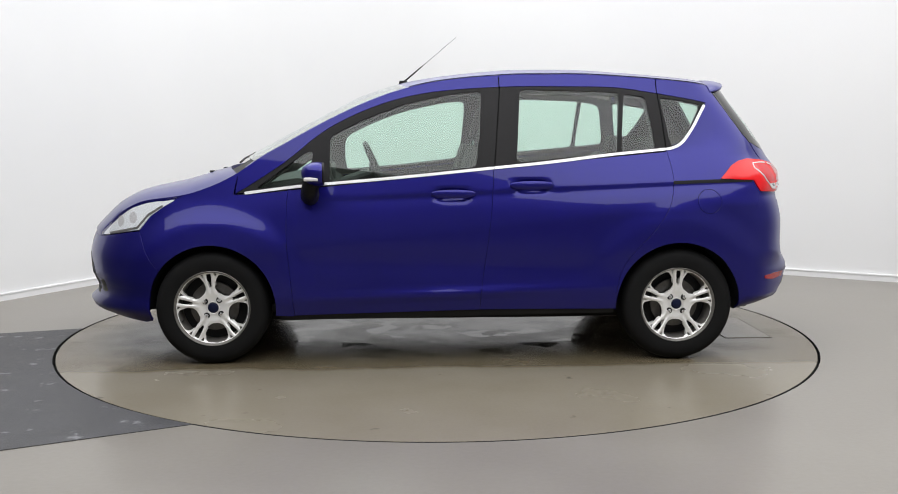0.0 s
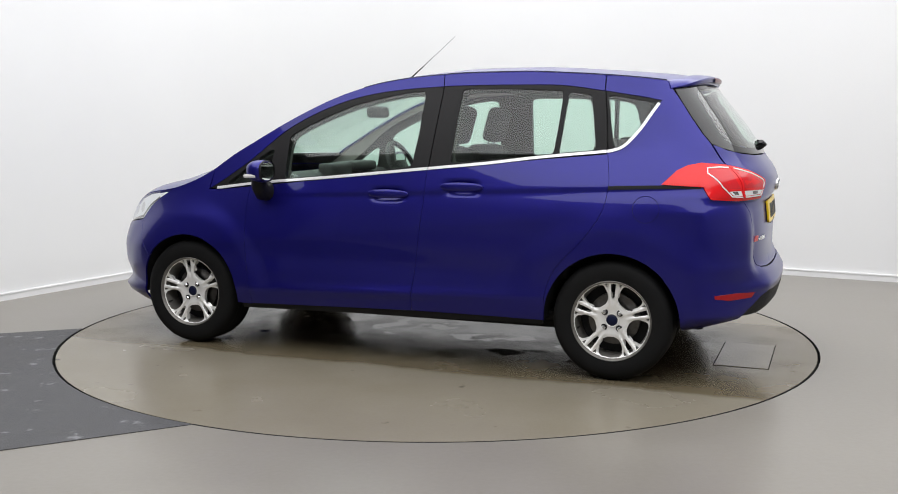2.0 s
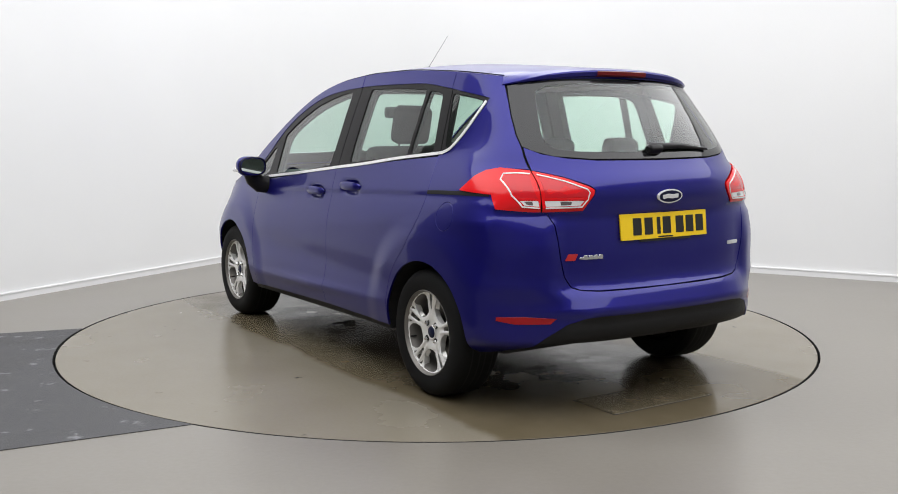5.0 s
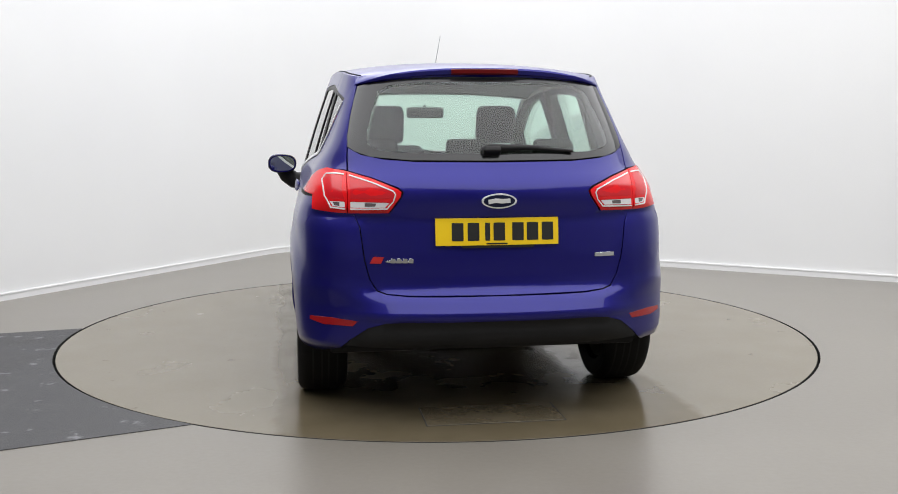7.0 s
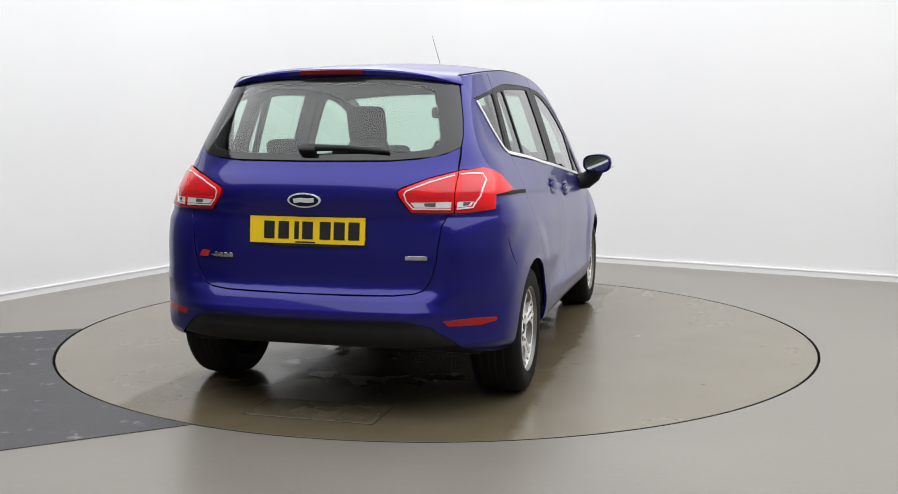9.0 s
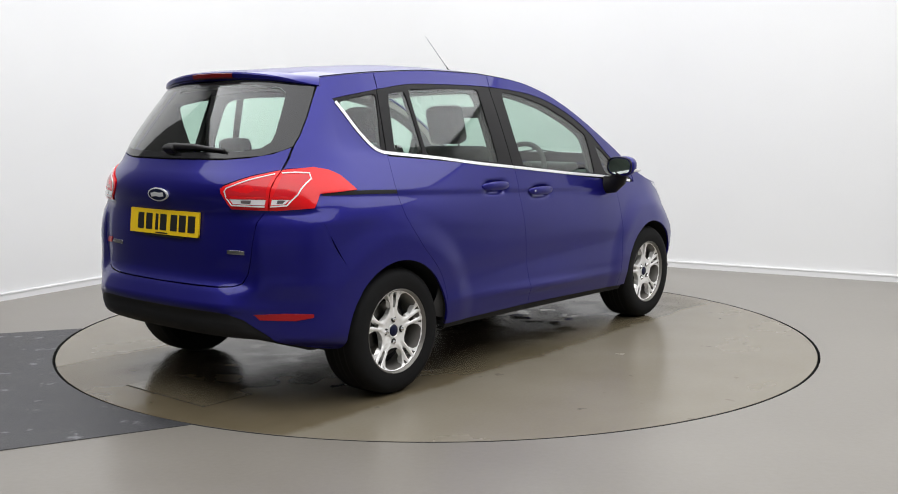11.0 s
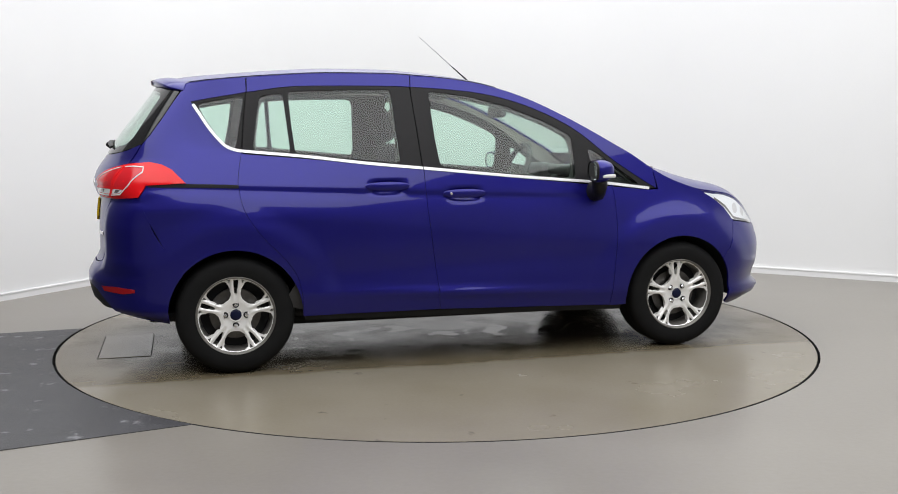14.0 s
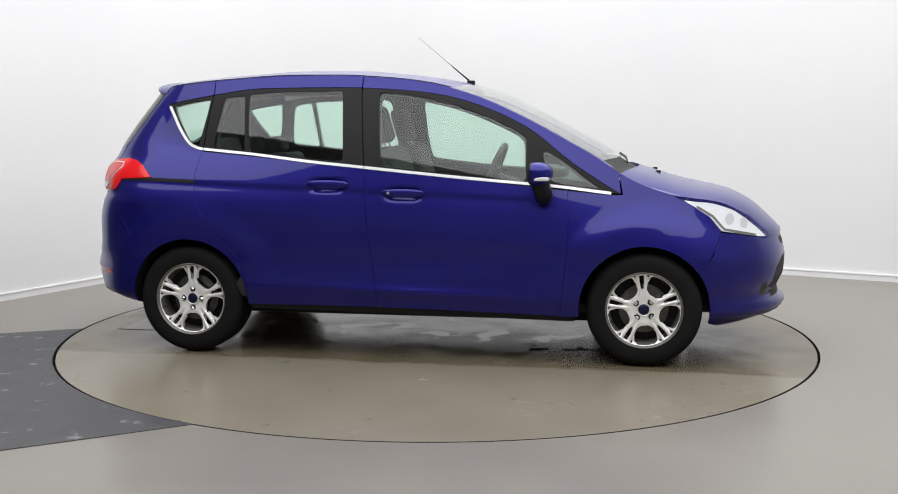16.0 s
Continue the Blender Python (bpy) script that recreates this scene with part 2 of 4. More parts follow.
# ---- the studio ----
def studio():
    r = 1.1
    arc = []
    for k in range(13):
        a = math.pi / 2 * k / 12
        arc.append((r - r * math.sin(a), r - r * math.cos(a)))
    # plan of the white wall: along the left wall, round the far corner, along the right wall
    plan = [(WHITE_A, 0.0), *sorted(arc, key=lambda q: -q[0]), (0.0, ROOM_B)]

    def sweep(name, offset0, offset1, z0, z1, mat, steps=1):
        def shifted(d):
            out = []
            for i, (a, b) in enumerate(plan):
                p0, p1 = plan[max(i - 1, 0)], plan[min(i + 1, len(plan) - 1)]
                t = Vector((p1[0] - p0[0], p1[1] - p0[1])).normalized()
                n = Vector((-t.y, t.x))
                if n.dot(Vector((5, 5)) - Vector((a, b))) < 0:
                    n = -n
                out.append((a + n.x * d, b + n.y * d))
            return out
        inner, outer = shifted(offset1), shifted(offset0)
        bm = bmesh.new()
        rows = [[bm.verts.new(room(a, b, z)) for a, b in line] for line, z in ((outer, z0), (inner, z0), (inner, z1), (outer, z1))]
        for p, q in zip(rows, rows[1:] + rows[:1]):
            for i in range(len(plan) - 1):
                bm.faces.new((p[i], p[i + 1], q[i + 1], q[i]))
        for i in (0, len(plan) - 1):
            bm.faces.new([row[i] for row in rows])
        return part(name, bm, mat, smooth=25)

    tagged(sweep("wall_white", -0.15, 0.0, 0.0, ROOM_H, WALL), "smooth white studio wall with a rounded far corner", "wall", kind="structure")
    tagged(sweep("baseboard", 0.0, 0.014, 0.0, 0.046, TRIM), "white painted skirting board along the studio wall", "baseboard", kind="structure")
    tagged(sweep("trim", 0.0, 0.019, 0.046, 0.056, TRIM), "white rounded capping on the skirting board", "trim", kind="structure")
    turn = Matrix.Rotation(math.atan2(E2.y, E2.x), 4, "Z")

    def slab(name, a, b, z, sa, sb, sz, mat, label, cat):
        bm = box(0, 0, 0, sb, sa, sz, m=Matrix.Translation(room(a, b, z)) @ turn)
        return tagged(part(name, bm, mat), label, cat, kind="structure")
    # two added walls out of view; their grey controls what the car reflects
    slab("wall_back", ROOM_A + 0.075, ROOM_B / 2, ROOM_H / 2, 0.15, ROOM_B + 0.3, ROOM_H, DARKWALL, "unseen grey wall added behind the camera", "wall")
    slab("wall_side", ROOM_A / 2, ROOM_B + 0.075, ROOM_H / 2, ROOM_A, 0.15, ROOM_H, DARKWALL, "unseen grey side wall added to the studio", "wall")
    # unseen stand-in for an opening; the dimness beyond is in its dark colour
    slab("wall_left", (WHITE_A + ROOM_A) / 2, -0.075, ROOM_H / 2, ROOM_A - WHITE_A, 0.15, ROOM_H, WORKSHOP, "unseen dark wall standing in for a dim workshop opening", "wall")
    slab("ceiling", ROOM_A / 2, ROOM_B / 2, ROOM_H + 0.1, ROOM_A + 0.3, ROOM_B + 0.3, 0.2, CEIL, "plain white studio ceiling", "ceiling")
    # floor: one sheet with a round opening for the turntable
    n, rad = 256, TABLE_R + 0.015
    bm = bmesh.new()
    ring = [bm.verts.new((rad * math.cos(2 * math.pi * i / n), rad * math.sin(2 * math.pi * i / n), 0)) for i in range(n)]
    far = []
    for i in range(n):
        d = Vector((math.cos(2 * math.pi * i / n), math.sin(2 * math.pi * i / n)))
        best = 1e9
        for edge, lim in ((E1, ROOM_A + 0.1), (E2, ROOM_B + 0.1)):
            s0, sd = (-CORNER).dot(edge), d.dot(edge)
            for target in (-0.1, lim):
                if abs(sd) > 1e-9 and (target - s0) / sd > 0:
                    best = min(best, (target - s0) / sd)
        far.append(bm.verts.new((d.x * best, d.y * best, 0)))
    for i in range(n):
        j = (i + 1) % n
        bm.faces.new((ring[i], ring[j], far[j], far[i]))
    tagged(part("floor", bm, FLOOR), "smooth grey painted studio floor with a round cut-out", "floor", kind="structure")
    bm = lathe([(0.001, -0.06), (rad + 0.001, -0.06), (rad + 0.001, -0.002)], 256, "Z")
    tagged(part("pit_floor", bm, GAP), "black pit under the turntable gap", "floor", kind="structure")
    # dark drive-on strip, cut along the turntable's rim
    bm = bmesh.new()
    top = []
    k = 24
    a0, a1 = math.atan2(0.084, -2.26), math.atan2(-1.972, -1.047) + 2 * math.pi
    for i in range(k + 1):
        a = a0 + (a1 - a0) * i / k
        top.append((2.2315 * math.cos(a), 2.2315 * math.sin(a)))
    d1, d2 = Vector((-0.953, -0.304)), Vector((-0.894, -0.447))
    rim = [bm.verts.new((x, y, 0.003)) for x, y in top]
    out = [bm.verts.new((v.co.x + d1.lerp(d2, i / k).x * 2.6, v.co.y + d1.lerp(d2, i / k).y * 2.6, 0.003)) for i, v in enumerate(rim)]
    for i in range(k):
        bm.faces.new((rim[i], rim[i + 1], out[i + 1], out[i]))
    geo = bmesh.ops.extrude_face_region(bm, geom=bm.faces[:])
    for v in geo["geom"]:
        if isinstance(v, bmesh.types.BMVert):
            v.co.z -= 0.0028
    tagged(part("ramp_strip", bm, ASPHALT), "dark stained drive-on strip in the grey floor", "floor strip", kind="structure")


TABLE_R = 2.216


def turntable():
    base = new("turntable")
    tagged(base, "round flush brown-grey turntable in the studio floor", "turntable")
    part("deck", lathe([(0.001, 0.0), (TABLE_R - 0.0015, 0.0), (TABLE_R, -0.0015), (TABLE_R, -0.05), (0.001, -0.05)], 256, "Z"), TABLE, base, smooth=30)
    # added black band: shade of the gap painted over the deck's side
    part("gap_darkener", lathe([(TABLE_R + 0.0004, -0.0012), (TABLE_R + 0.0015, -0.003), (TABLE_R + 0.0015, -0.052)], 160, "Z"), GAP, base, "black band added below the deck edge to darken the gap", smooth=30)
    x0, x1, y0, y1 = -1.98, -1.705, -0.27, 0.33
    cx, cy, w, d = (x0 + x1) / 2, (y0 + y1) / 2, x1 - x0, y1 - y0
    cover = part("access_cover", box(cx, cy, .0004, w, d, .0044, .001, 1), COVER, base, "flush rectangular access cover in the deck")
    for dx, dy, sx, sy in ((w / 2 + .0025, 0, .005, d + .010), (-w / 2 - .0025, 0, .005, d + .010), (0, d / 2 + .0025, w, .005), (0, -d / 2 - .0025, w, .005)):
        part("cover_seam", box(cx + dx, cy + dy, .0002, sx, sy, .002), GAP, cover)
    return base


studio()
table = turntable()


# ---- the car's skin: half-width, ends and top as smooth functions ----
def smooth_fn(text):
    """A smooth monotone-safe curve through 'x:y' pairs."""
    q = sorted(tuple(map(float, w.split(":"))) for w in text.split())
    X, Y = np.array([a for a, _ in q]), np.array([b for _, b in q])
    h, d = np.diff(X), np.diff(Y) / np.diff(X)
    m = np.zeros(len(X))
    m[0], m[-1] = d[0], d[-1]
    for i in range(1, len(X) - 1):
        m[i] = 0 if d[i - 1] * d[i] <= 0 else 3 * (h[i - 1] + h[i]) / ((2 * h[i] + h[i - 1]) / d[i - 1] + (h[i] + 2 * h[i - 1]) / d[i])

    def f(x):
        x = np.asarray(x, float)
        xc = np.clip(x, X[0], X[-1])
        i = np.clip(np.searchsorted(X, xc) - 1, 0, len(X) - 2)
        t = (xc - X[i]) / h[i]
        return ((1 + 2 * t) * (1 - t) ** 2 * Y[i] + t * (1 - t) ** 2 * h[i] * m[i] + t * t * (3 - 2 * t) * Y[i + 1] + t * t * (t - 1) * h[i] * m[i + 1])
    return f


AXLE_F, AXLE_R, WHEEL_Z = 1.2445, -1.2445, 0.302
HANDLES = ((-0.035, 0.900), (-0.451, 0.944))


def poly_fn(*c):
    return lambda x: np.polyval(c, np.clip(np.asarray(x, float), -2.0, 2.0))


belt = poly_fn(0.00357, -0.00266, -0.10223, 1.0165)
belt_w = poly_fn(0.00344, 0.00201, -0.03897, 0.00608, 0.79131)
wide = poly_fn(-0.00397, 0.0024, 0.0073, -0.00406, 0.84607)


def crease_z(x):
    """Height of the sharp shoulder line along the doors."""
    return 0.917 - 0.040 * x


rear_x = smooth_fn(".15:-1.66 .22:-1.70 .258:-1.745 .29:-1.85 .329:-1.945 .379:-1.985 .42:-1.994 .446:-1.995 .456:-2.005 .468:-2.005 .50:-1.991 .53:-1.975 .548:-1.963 .562:-1.949 .577:-1.939 .62:-1.934 "
                   ".708:-1.935 .80:-1.929 .875:-1.922 .893:-1.926 .908:-1.944 .935:-1.953 .980:-1.957 .995:-1.954 1.05:-1.928 1.09:-1.898 1.144:-1.866 1.25:-1.793 1.35:-1.714 1.44:-1.643 1.48:-1.612 1.52:-1.575 1.65:-1.47")
front_x = smooth_fn(".15:1.86 .20:1.93 .245:2.02 .27:2.055 .295:2.06 .325:2.02 .36:2.01 .45:2.045 .55:2.05 .62:2.035 .69:2.01 .75:1.99 1.1:1.95 1.65:1.9")


corner_r = smooth_fn(".2:.46 .9:.50 1.06:.50 1.2:.36 1.4:.30 1.6:.28")


def half_width(x, z):
    zb = belt(x)
    q = np.clip((-0.2 - x) / 1.0, 0, 1)
    wb = belt_w(x) - 0.008 * q * q * (3 - 2 * q)
    f = np.clip((x - 0.6) / 0.8, 0, 1)
    wl = wide(x) - 0.022 * f * f * (3 - 2 * f)
    v = z - zb
    s = np.clip(-v / 0.32, 0, 1)
    low = wb + (wl - wb) * (1 - (1 - s) ** 1.45)
    up = wb - 0.285 * v - 0.10 * v * v - 0.020 * (1 - np.exp(-np.clip(v, 0, 1) / 0.06)) * np.clip((-1.25 - x) / 0.2, 0, 1)
    y = np.where(v > 0, up, low)
    y = y - 1.35 * np.clip(0.40 - z, 0, 1) ** 2
    y = y - 0.010 * np.exp(-((z - 0.53 - 0.03 * x) / 0.07) ** 2) * np.clip(1 - np.abs(x) / 1.1, 0, 1) ** 0.5
    y = y + 0.016 * np.exp(-((z - (0.375 - 0.035 * x)) / 0.028) ** 2) * np.clip(1 - np.abs(x) / 1.0, 0, 1)
    d = crease_z(x) - z
    e = np.clip(d / 0.030, 0, 1)
    y = y - 0.0065 * e * e * (3 - 2 * e) * np.exp(-np.clip(d - 0.030, 0, 1) / 0.09) * np.clip((0.80 - x) / 0.5, 0, 1) * np.clip((x + 1.75) / 0.25, 0, 1)
    for hx, hz in HANDLES:
        y = y - 0.020 * np.exp(-((x - hx) / 0.085) ** 4 - ((z - hz + 0.004) / 0.030) ** 4)
    for ax in (AXLE_F, AXLE_R):
        r = np.hypot(x - ax, z - WHEEL_Z)
        k = np.clip((0.57 - r) / 0.14, 0, 1)
        y = y + (0.018 if ax > 0 else 0.017) * (0.45 + 0.55 * np.clip((z - WHEEL_Z) / 0.30, 0, 1)) * k * k * (3 - 2 * k) * np.clip((0.95 - z) / 0.2, 0, 1)
    return y


HALF = 400


def outline(z, n=2 * HALF):
    """The half plan at height z, from the front's middle back to the rear's middle."""
    xf, xr = float(front_x(z)), float(rear_x(z))
    shelf = max(0.0, -1.944 - xr) if z < 0.6 else 0.0
    xr += shelf
    e = 0.5 - 0.5 * np.cos(np.pi * np.linspace(0, 1, n))
    x = xf + (xr - xf) * e
    y = half_width(x, np.full(n, z))
    cr = float(corner_r(z))
    sr, sf = np.clip((x - xr) / cr, 0, 1), np.clip((xf - x) / 0.75, 0, 1)
    full = 3.1 - 0.5 * min(max((z - 0.84) / 0.10, 0.0), 1.0)
    y = y * (1 - (1 - sr) ** full) ** (1 / full) * (1 - (1 - sf) ** 2.3) ** (1 / 2.3)
    # the bumper's shelf stands out under the tailgate and dies away towards the corners
    k = np.clip((0.74 - y) / 0.30, 0, 1) * (x < -1.0)
    x = x - shelf * k * k * (3 - 2 * k)
    # the corners stand proud of the tailgate between bumper and lamps
    k = np.clip((y - 0.52) / 0.10, 0, 1) * np.clip((-1.50 - x) / 0.25, 0, 1)
    x = x - 0.020 * k * k * (3 - 2 * k) * min(max((z - 0.50) / 0.08, 0.0), 1.0) * min(max((0.90 - z) / 0.14, 0.0), 1.0)
    u = np.concatenate([[0], np.cumsum(np.hypot(np.diff(x), np.diff(y)))])
    u = u - np.interp(0.0, -x, u)
    back = (y[:HALF - 1:-1].copy(), x[:HALF - 1:-1].copy(), u[:HALF - 1:-1].copy())
    return x, y, u, back


Z0, DZ = 0.14, 0.005
ROWS = [outline(Z0 + DZ * i) for i in range(308)]


def by_row(z, fn):
    z = np.atleast_1d(np.asarray(z, float))
    k = np.clip((z - Z0) / DZ, 0, len(ROWS) - 1.001)
    i = k.astype(int)
    f = (k - i)[:, None]
    a = np.array([fn(ROWS[j], n) for n, j in enumerate(i)])
    b = np.array([fn(ROWS[j + 1], n) for n, j in enumerate(i)])
    return a * (1 - f) + b * f


def side_map(sign):
    def at(u, row):
        lo, hi = row[2][0], row[2][-1]
        k = 2 * hi - u if u > hi else 2 * lo - u if u < lo else u
        y = np.interp(k, row[2], row[1])
        return np.interp(k, row[2], row[0]), y if k == u else -y

    def mp(u, z):
        q = by_row(z, lambda row, n: at(u[n], row))
        return np.stack([q[:, 0], sign * q[:, 1], z], 1)
    return mp


def rear_mid(z):
    return float(by_row(z, lambda row, n: (row[2][-1],))[0, 0])


def front_mid(z):
    return float(by_row(z, lambda row, n: (row[2][0],))[0, 0])


def rear_map(y, z):
    q = by_row(z, lambda row, n: (np.interp(abs(y[n]), row[3][0], row[3][1]),))
    return np.stack([q[:, 0], y, z], 1)


def front_map(y, z):
    q = by_row(z, lambda row, n: (np.interp(abs(y[n]), row[1][:HALF], row[0][:HALF]),))
    return np.stack([q[:, 0], y, z], 1)


def ux(x, z):
    """The skin's running length for a place x on the side."""
    return float(by_row(z, lambda row, n: (np.interp(-x, -row[0], row[2]),))[0, 0])


def uy(y, z):
    """The skin's running length for a place y on the rear."""
    return float(by_row(z, lambda row, n: (np.interp(y, row[3][0], row[3][2]),))[0, 0])


def side_pts(text):
    """Side places 'x,z' into (length, z); a leading r gives 'ry,z' on the rear."""
    out, last = [], None
    for w in text.split():
        rear = w[0] == "r"
        a, z = map(float, w.lstrip("r").split(","))
        if rear and last:
            for k in (0.25, 0.5, 0.75):
                ak, zk = last[0] + (a - last[0]) * k, last[1] + (z - last[1]) * k
                out.append((uy(ak, zk), zk))
        out.append((uy(a, z) if rear else ux(a, z), z))
        last = (a, z) if rear else None
    return out


def pairs(text):
    return [tuple(map(float, w.split(","))) for w in text.split()]


def curved(pts, n=6):
    """A smooth run through points (Catmull-Rom)."""
    p = [np.array(q, float) for q in pts]
    p = [2 * p[0] - p[1], *p, 2 * p[-1] - p[-2]]
    out = []
    for i in range(1, len(p) - 2):
        for k in range(n):
            t = k / n
            out.append(tuple(0.5 * (2 * p[i] + (p[i + 1] - p[i - 1]) * t + (2 * p[i - 1] - 5 * p[i] + 4 * p[i + 1] - p[i + 2]) * t * t
                                    + (3 * p[i] - p[i - 1] - 3 * p[i + 1] + p[i + 2]) * t ** 3)))
    return [*out, tuple(p[-2])]


def resample(poly, step):
    out = []
    for a, b in zip(poly, poly[1:] + poly[:1]):
        d = math.hypot(b[0] - a[0], b[1] - a[1])
        if d < 1e-5:
            continue
        k = max(1, round(d / step))
        out += [(a[0] + (b[0] - a[0]) * i / k, a[1] + (b[1] - a[1]) * i / k) for i in range(k)]
    slim = []
    for q in out:
        if not slim or math.hypot(q[0] - slim[-1][0], q[1] - slim[-1][1]) > step * 0.2:
            slim.append(q)
    return slim


def inside(px, pz, poly):
    P = np.array(poly)
    Q = np.roll(P, -1, 0)
    hit = np.zeros(len(px), bool)
    for (x1, z1), (x2, z2) in zip(P, Q):
        c = (z1 > pz) != (z2 > pz)
        hit ^= c & (px < (x2 - x1) * (pz - z1) / (z2 - z1 + 1e-15) + x1)
    return hit


def area2(poly):
    P = np.array(poly)
    Q = np.roll(P, -1, 0)
    return float(np.sum(P[:, 0] * Q[:, 1] - Q[:, 0] * P[:, 1]))


def inset(poly, d):
    P = np.array(poly)
    a, b = np.roll(P, 1, 0), np.roll(P, -1, 0)
    t = b - a
    t /= np.linalg.norm(t, axis=1)[:, None] + 1e-12
    n = np.stack([-t[:, 1], t[:, 0]], 1) * (1 if area2(poly) > 0 else -1)
    return [tuple(q) for q in P + n * d]


def skin(name, outer, mp, out, mat, parent, holes=(), step=0.035, depth=0.012, lift=0.0, gap=0.0016, label="", edge=0.022, extra=()):
    """A curved sheet with turned-in edges: the outline in the surface's own two lengths, laid on the surface mp."""
    rings = [inset(resample(list(outer), edge), gap)] + [inset(resample(list(h), edge), -gap) for h in holes]
    pts, edges, start = [], [], 0
    for ring in rings:
        k = len(ring)
        pts += ring
        edges += [(start + i, start + (i + 1) % k) for i in range(k)]
        start += k
    P = np.array(rings[0])
    gx, gz = np.meshgrid(np.arange(P[:, 0].min() + step * 0.37, P[:, 0].max(), step), np.arange(P[:, 1].min() + step * 0.41, P[:, 1].max(), step))
    gx, gz = gx.ravel(), gz.ravel()
    keep = inside(gx, gz, rings[0])
    B = np.array(pts)
    for h in rings[1:]:
        keep &= ~inside(gx, gz, h)
    gx, gz = gx[keep], gz[keep]
    if len(gx):
        near = np.array([np.min(np.hypot(B[:, 0] - a, B[:, 1] - b)) for a, b in zip(gx, gz)])
        ok = near > step * 0.4
        gx, gz = gx[ok], gz[ok]
        if len(extra):
            ex = np.array(extra)
            ex = ex[inside(ex[:, 0], ex[:, 1], rings[0])]
            ex = ex[[np.min(np.hypot(B[:, 0] - a, B[:, 1] - b)) > 0.004 for a, b in ex]]
            far = np.array([np.min(np.hypot(ex[:, 0] - a, ex[:, 1] - b)) > 0.012 for a, b in zip(gx, gz)]) if len(ex) else np.ones(len(gx), bool)
            gx, gz = np.concatenate([gx[far], ex[:, 0]]), np.concatenate([gz[far], ex[:, 1]])
        pts = pts + list(zip(gx, gz))
    vs, _, fs, _, _, _ = delaunay_2d_cdt([Vector((a, b)) for a, b in pts], edges, [], 0, 1e-6)
    V = np.array([(v.x, v.y) for v in vs])
    F = [tuple(f) for f in fs]
    C = np.array([V[list(f)].mean(0) for f in F])
    ok = inside(C[:, 0], C[:, 1], rings[0])
    for h in rings[1:]:
        ok &= ~inside(C[:, 0], C[:, 1], h)
    F = [f for f, k in zip(F, ok) if k]
    X = mp(V[:, 0], V[:, 1])
    e = 6e-3
    n = np.cross(mp(V[:, 0] + e, V[:, 1]) - mp(V[:, 0] - e, V[:, 1]), mp(V[:, 0], V[:, 1] + e) - mp(V[:, 0], V[:, 1] - e))
    n /= np.linalg.norm(n, axis=1)[:, None] + 1e-12
    flip = (n @ np.array(out, float)).sum() < 0
    if flip:
        n = -n
    X = X + n * lift
    # faces wind with the normals
    F = [f if np.cross(X[f[1]] - X[f[0]], X[f[2]] - X[f[0]]) @ n[f[0]] > 0 else f[::-1] for f in F]
    verts, norms, faces = list(X), list(n), list(F)
    count = {}
    for f in F:
        for a, b in zip(f, f[1:] + f[:1]):
            count[(a, b)] = count.get((a, b), 0) + 1
    rim = [(a, b) for a, b in count if (b, a) not in count]
    new_at = {}
    for a, b in rim:
        t = X[b] - X[a]
        w = np.cross(t, n[a])
        w = w / (np.linalg.norm(w) + 1e-12)
        for v in (a, b):
            if v not in new_at:
                new_at[v] = (len(verts), len(verts) + 1, len(verts) + 2)
                soft = n[v] * 0.6 + w * 0.8
                verts += [X[v] + (-n[v] * 0.0012 + w * 0.0008), X[v] - n[v] * 0.003, X[v] - n[v] * depth]
                norms += [soft, w, w]
        (a1, a2, a3), (b1, b2, b3) = new_at[a], new_at[b]
        faces += [(b, a, a1, b1), (b1, a1, a2, b2), (b2, a2, a3, b3)]
    return mesh_object(name, verts, faces, mat, parent, label, norms)


# ---- the car's top: roof, windscreen, bonnet between the two edge lines ----
edge_z = smooth_fn("1.92:.66 1.86:.715 1.82:.75 1.739:.812 1.615:.864 1.46:.888 1.40:.897 1.25:.943 1.12:1.006 1.05:1.052 .982:1.098 .857:1.168 .70:1.255 .545:1.333 "
                   ".389:1.402 .234:1.455 .079:1.492 -.078:1.514 -.25:1.528 -.39:1.536 -.70:1.538 -1.02:1.523 -1.34:1.496 -1.45:1.482 -1.6:1.46")
crown = smooth_fn("1.95:.0 1.8:.016 1.65:.030 1.5:.042 1.35:.050 1.22:.044 1.12:.022 1.0:.010 .7:.008 .2:.035 -.5:.05 -1.3:.045 -1.6:.04")
bow = smooth_fn("1.95:.13 1.3:.12 .9:.11 .4:.10 .2:.07 -.2:.0 -1.1:.0 -1.45:-.06 -1.6:-.06")


def edge_y(x):
    z = float(edge_z(x))
    xs, ys, _, _ = ROWS[min(max(round((z - Z0) / DZ), 0), len(ROWS) - 1)]
    return float(np.interp(-x, -xs, ys))


def top_at(x, t, up=0.0):
    k = 1 - abs(t) ** (5.0 if x > 1.1 else 2.4)
    return (x + float(bow(x)) * (1 - t * t), t * edge_y(x), float(edge_z(x)) + float(crown(x)) * k + up)


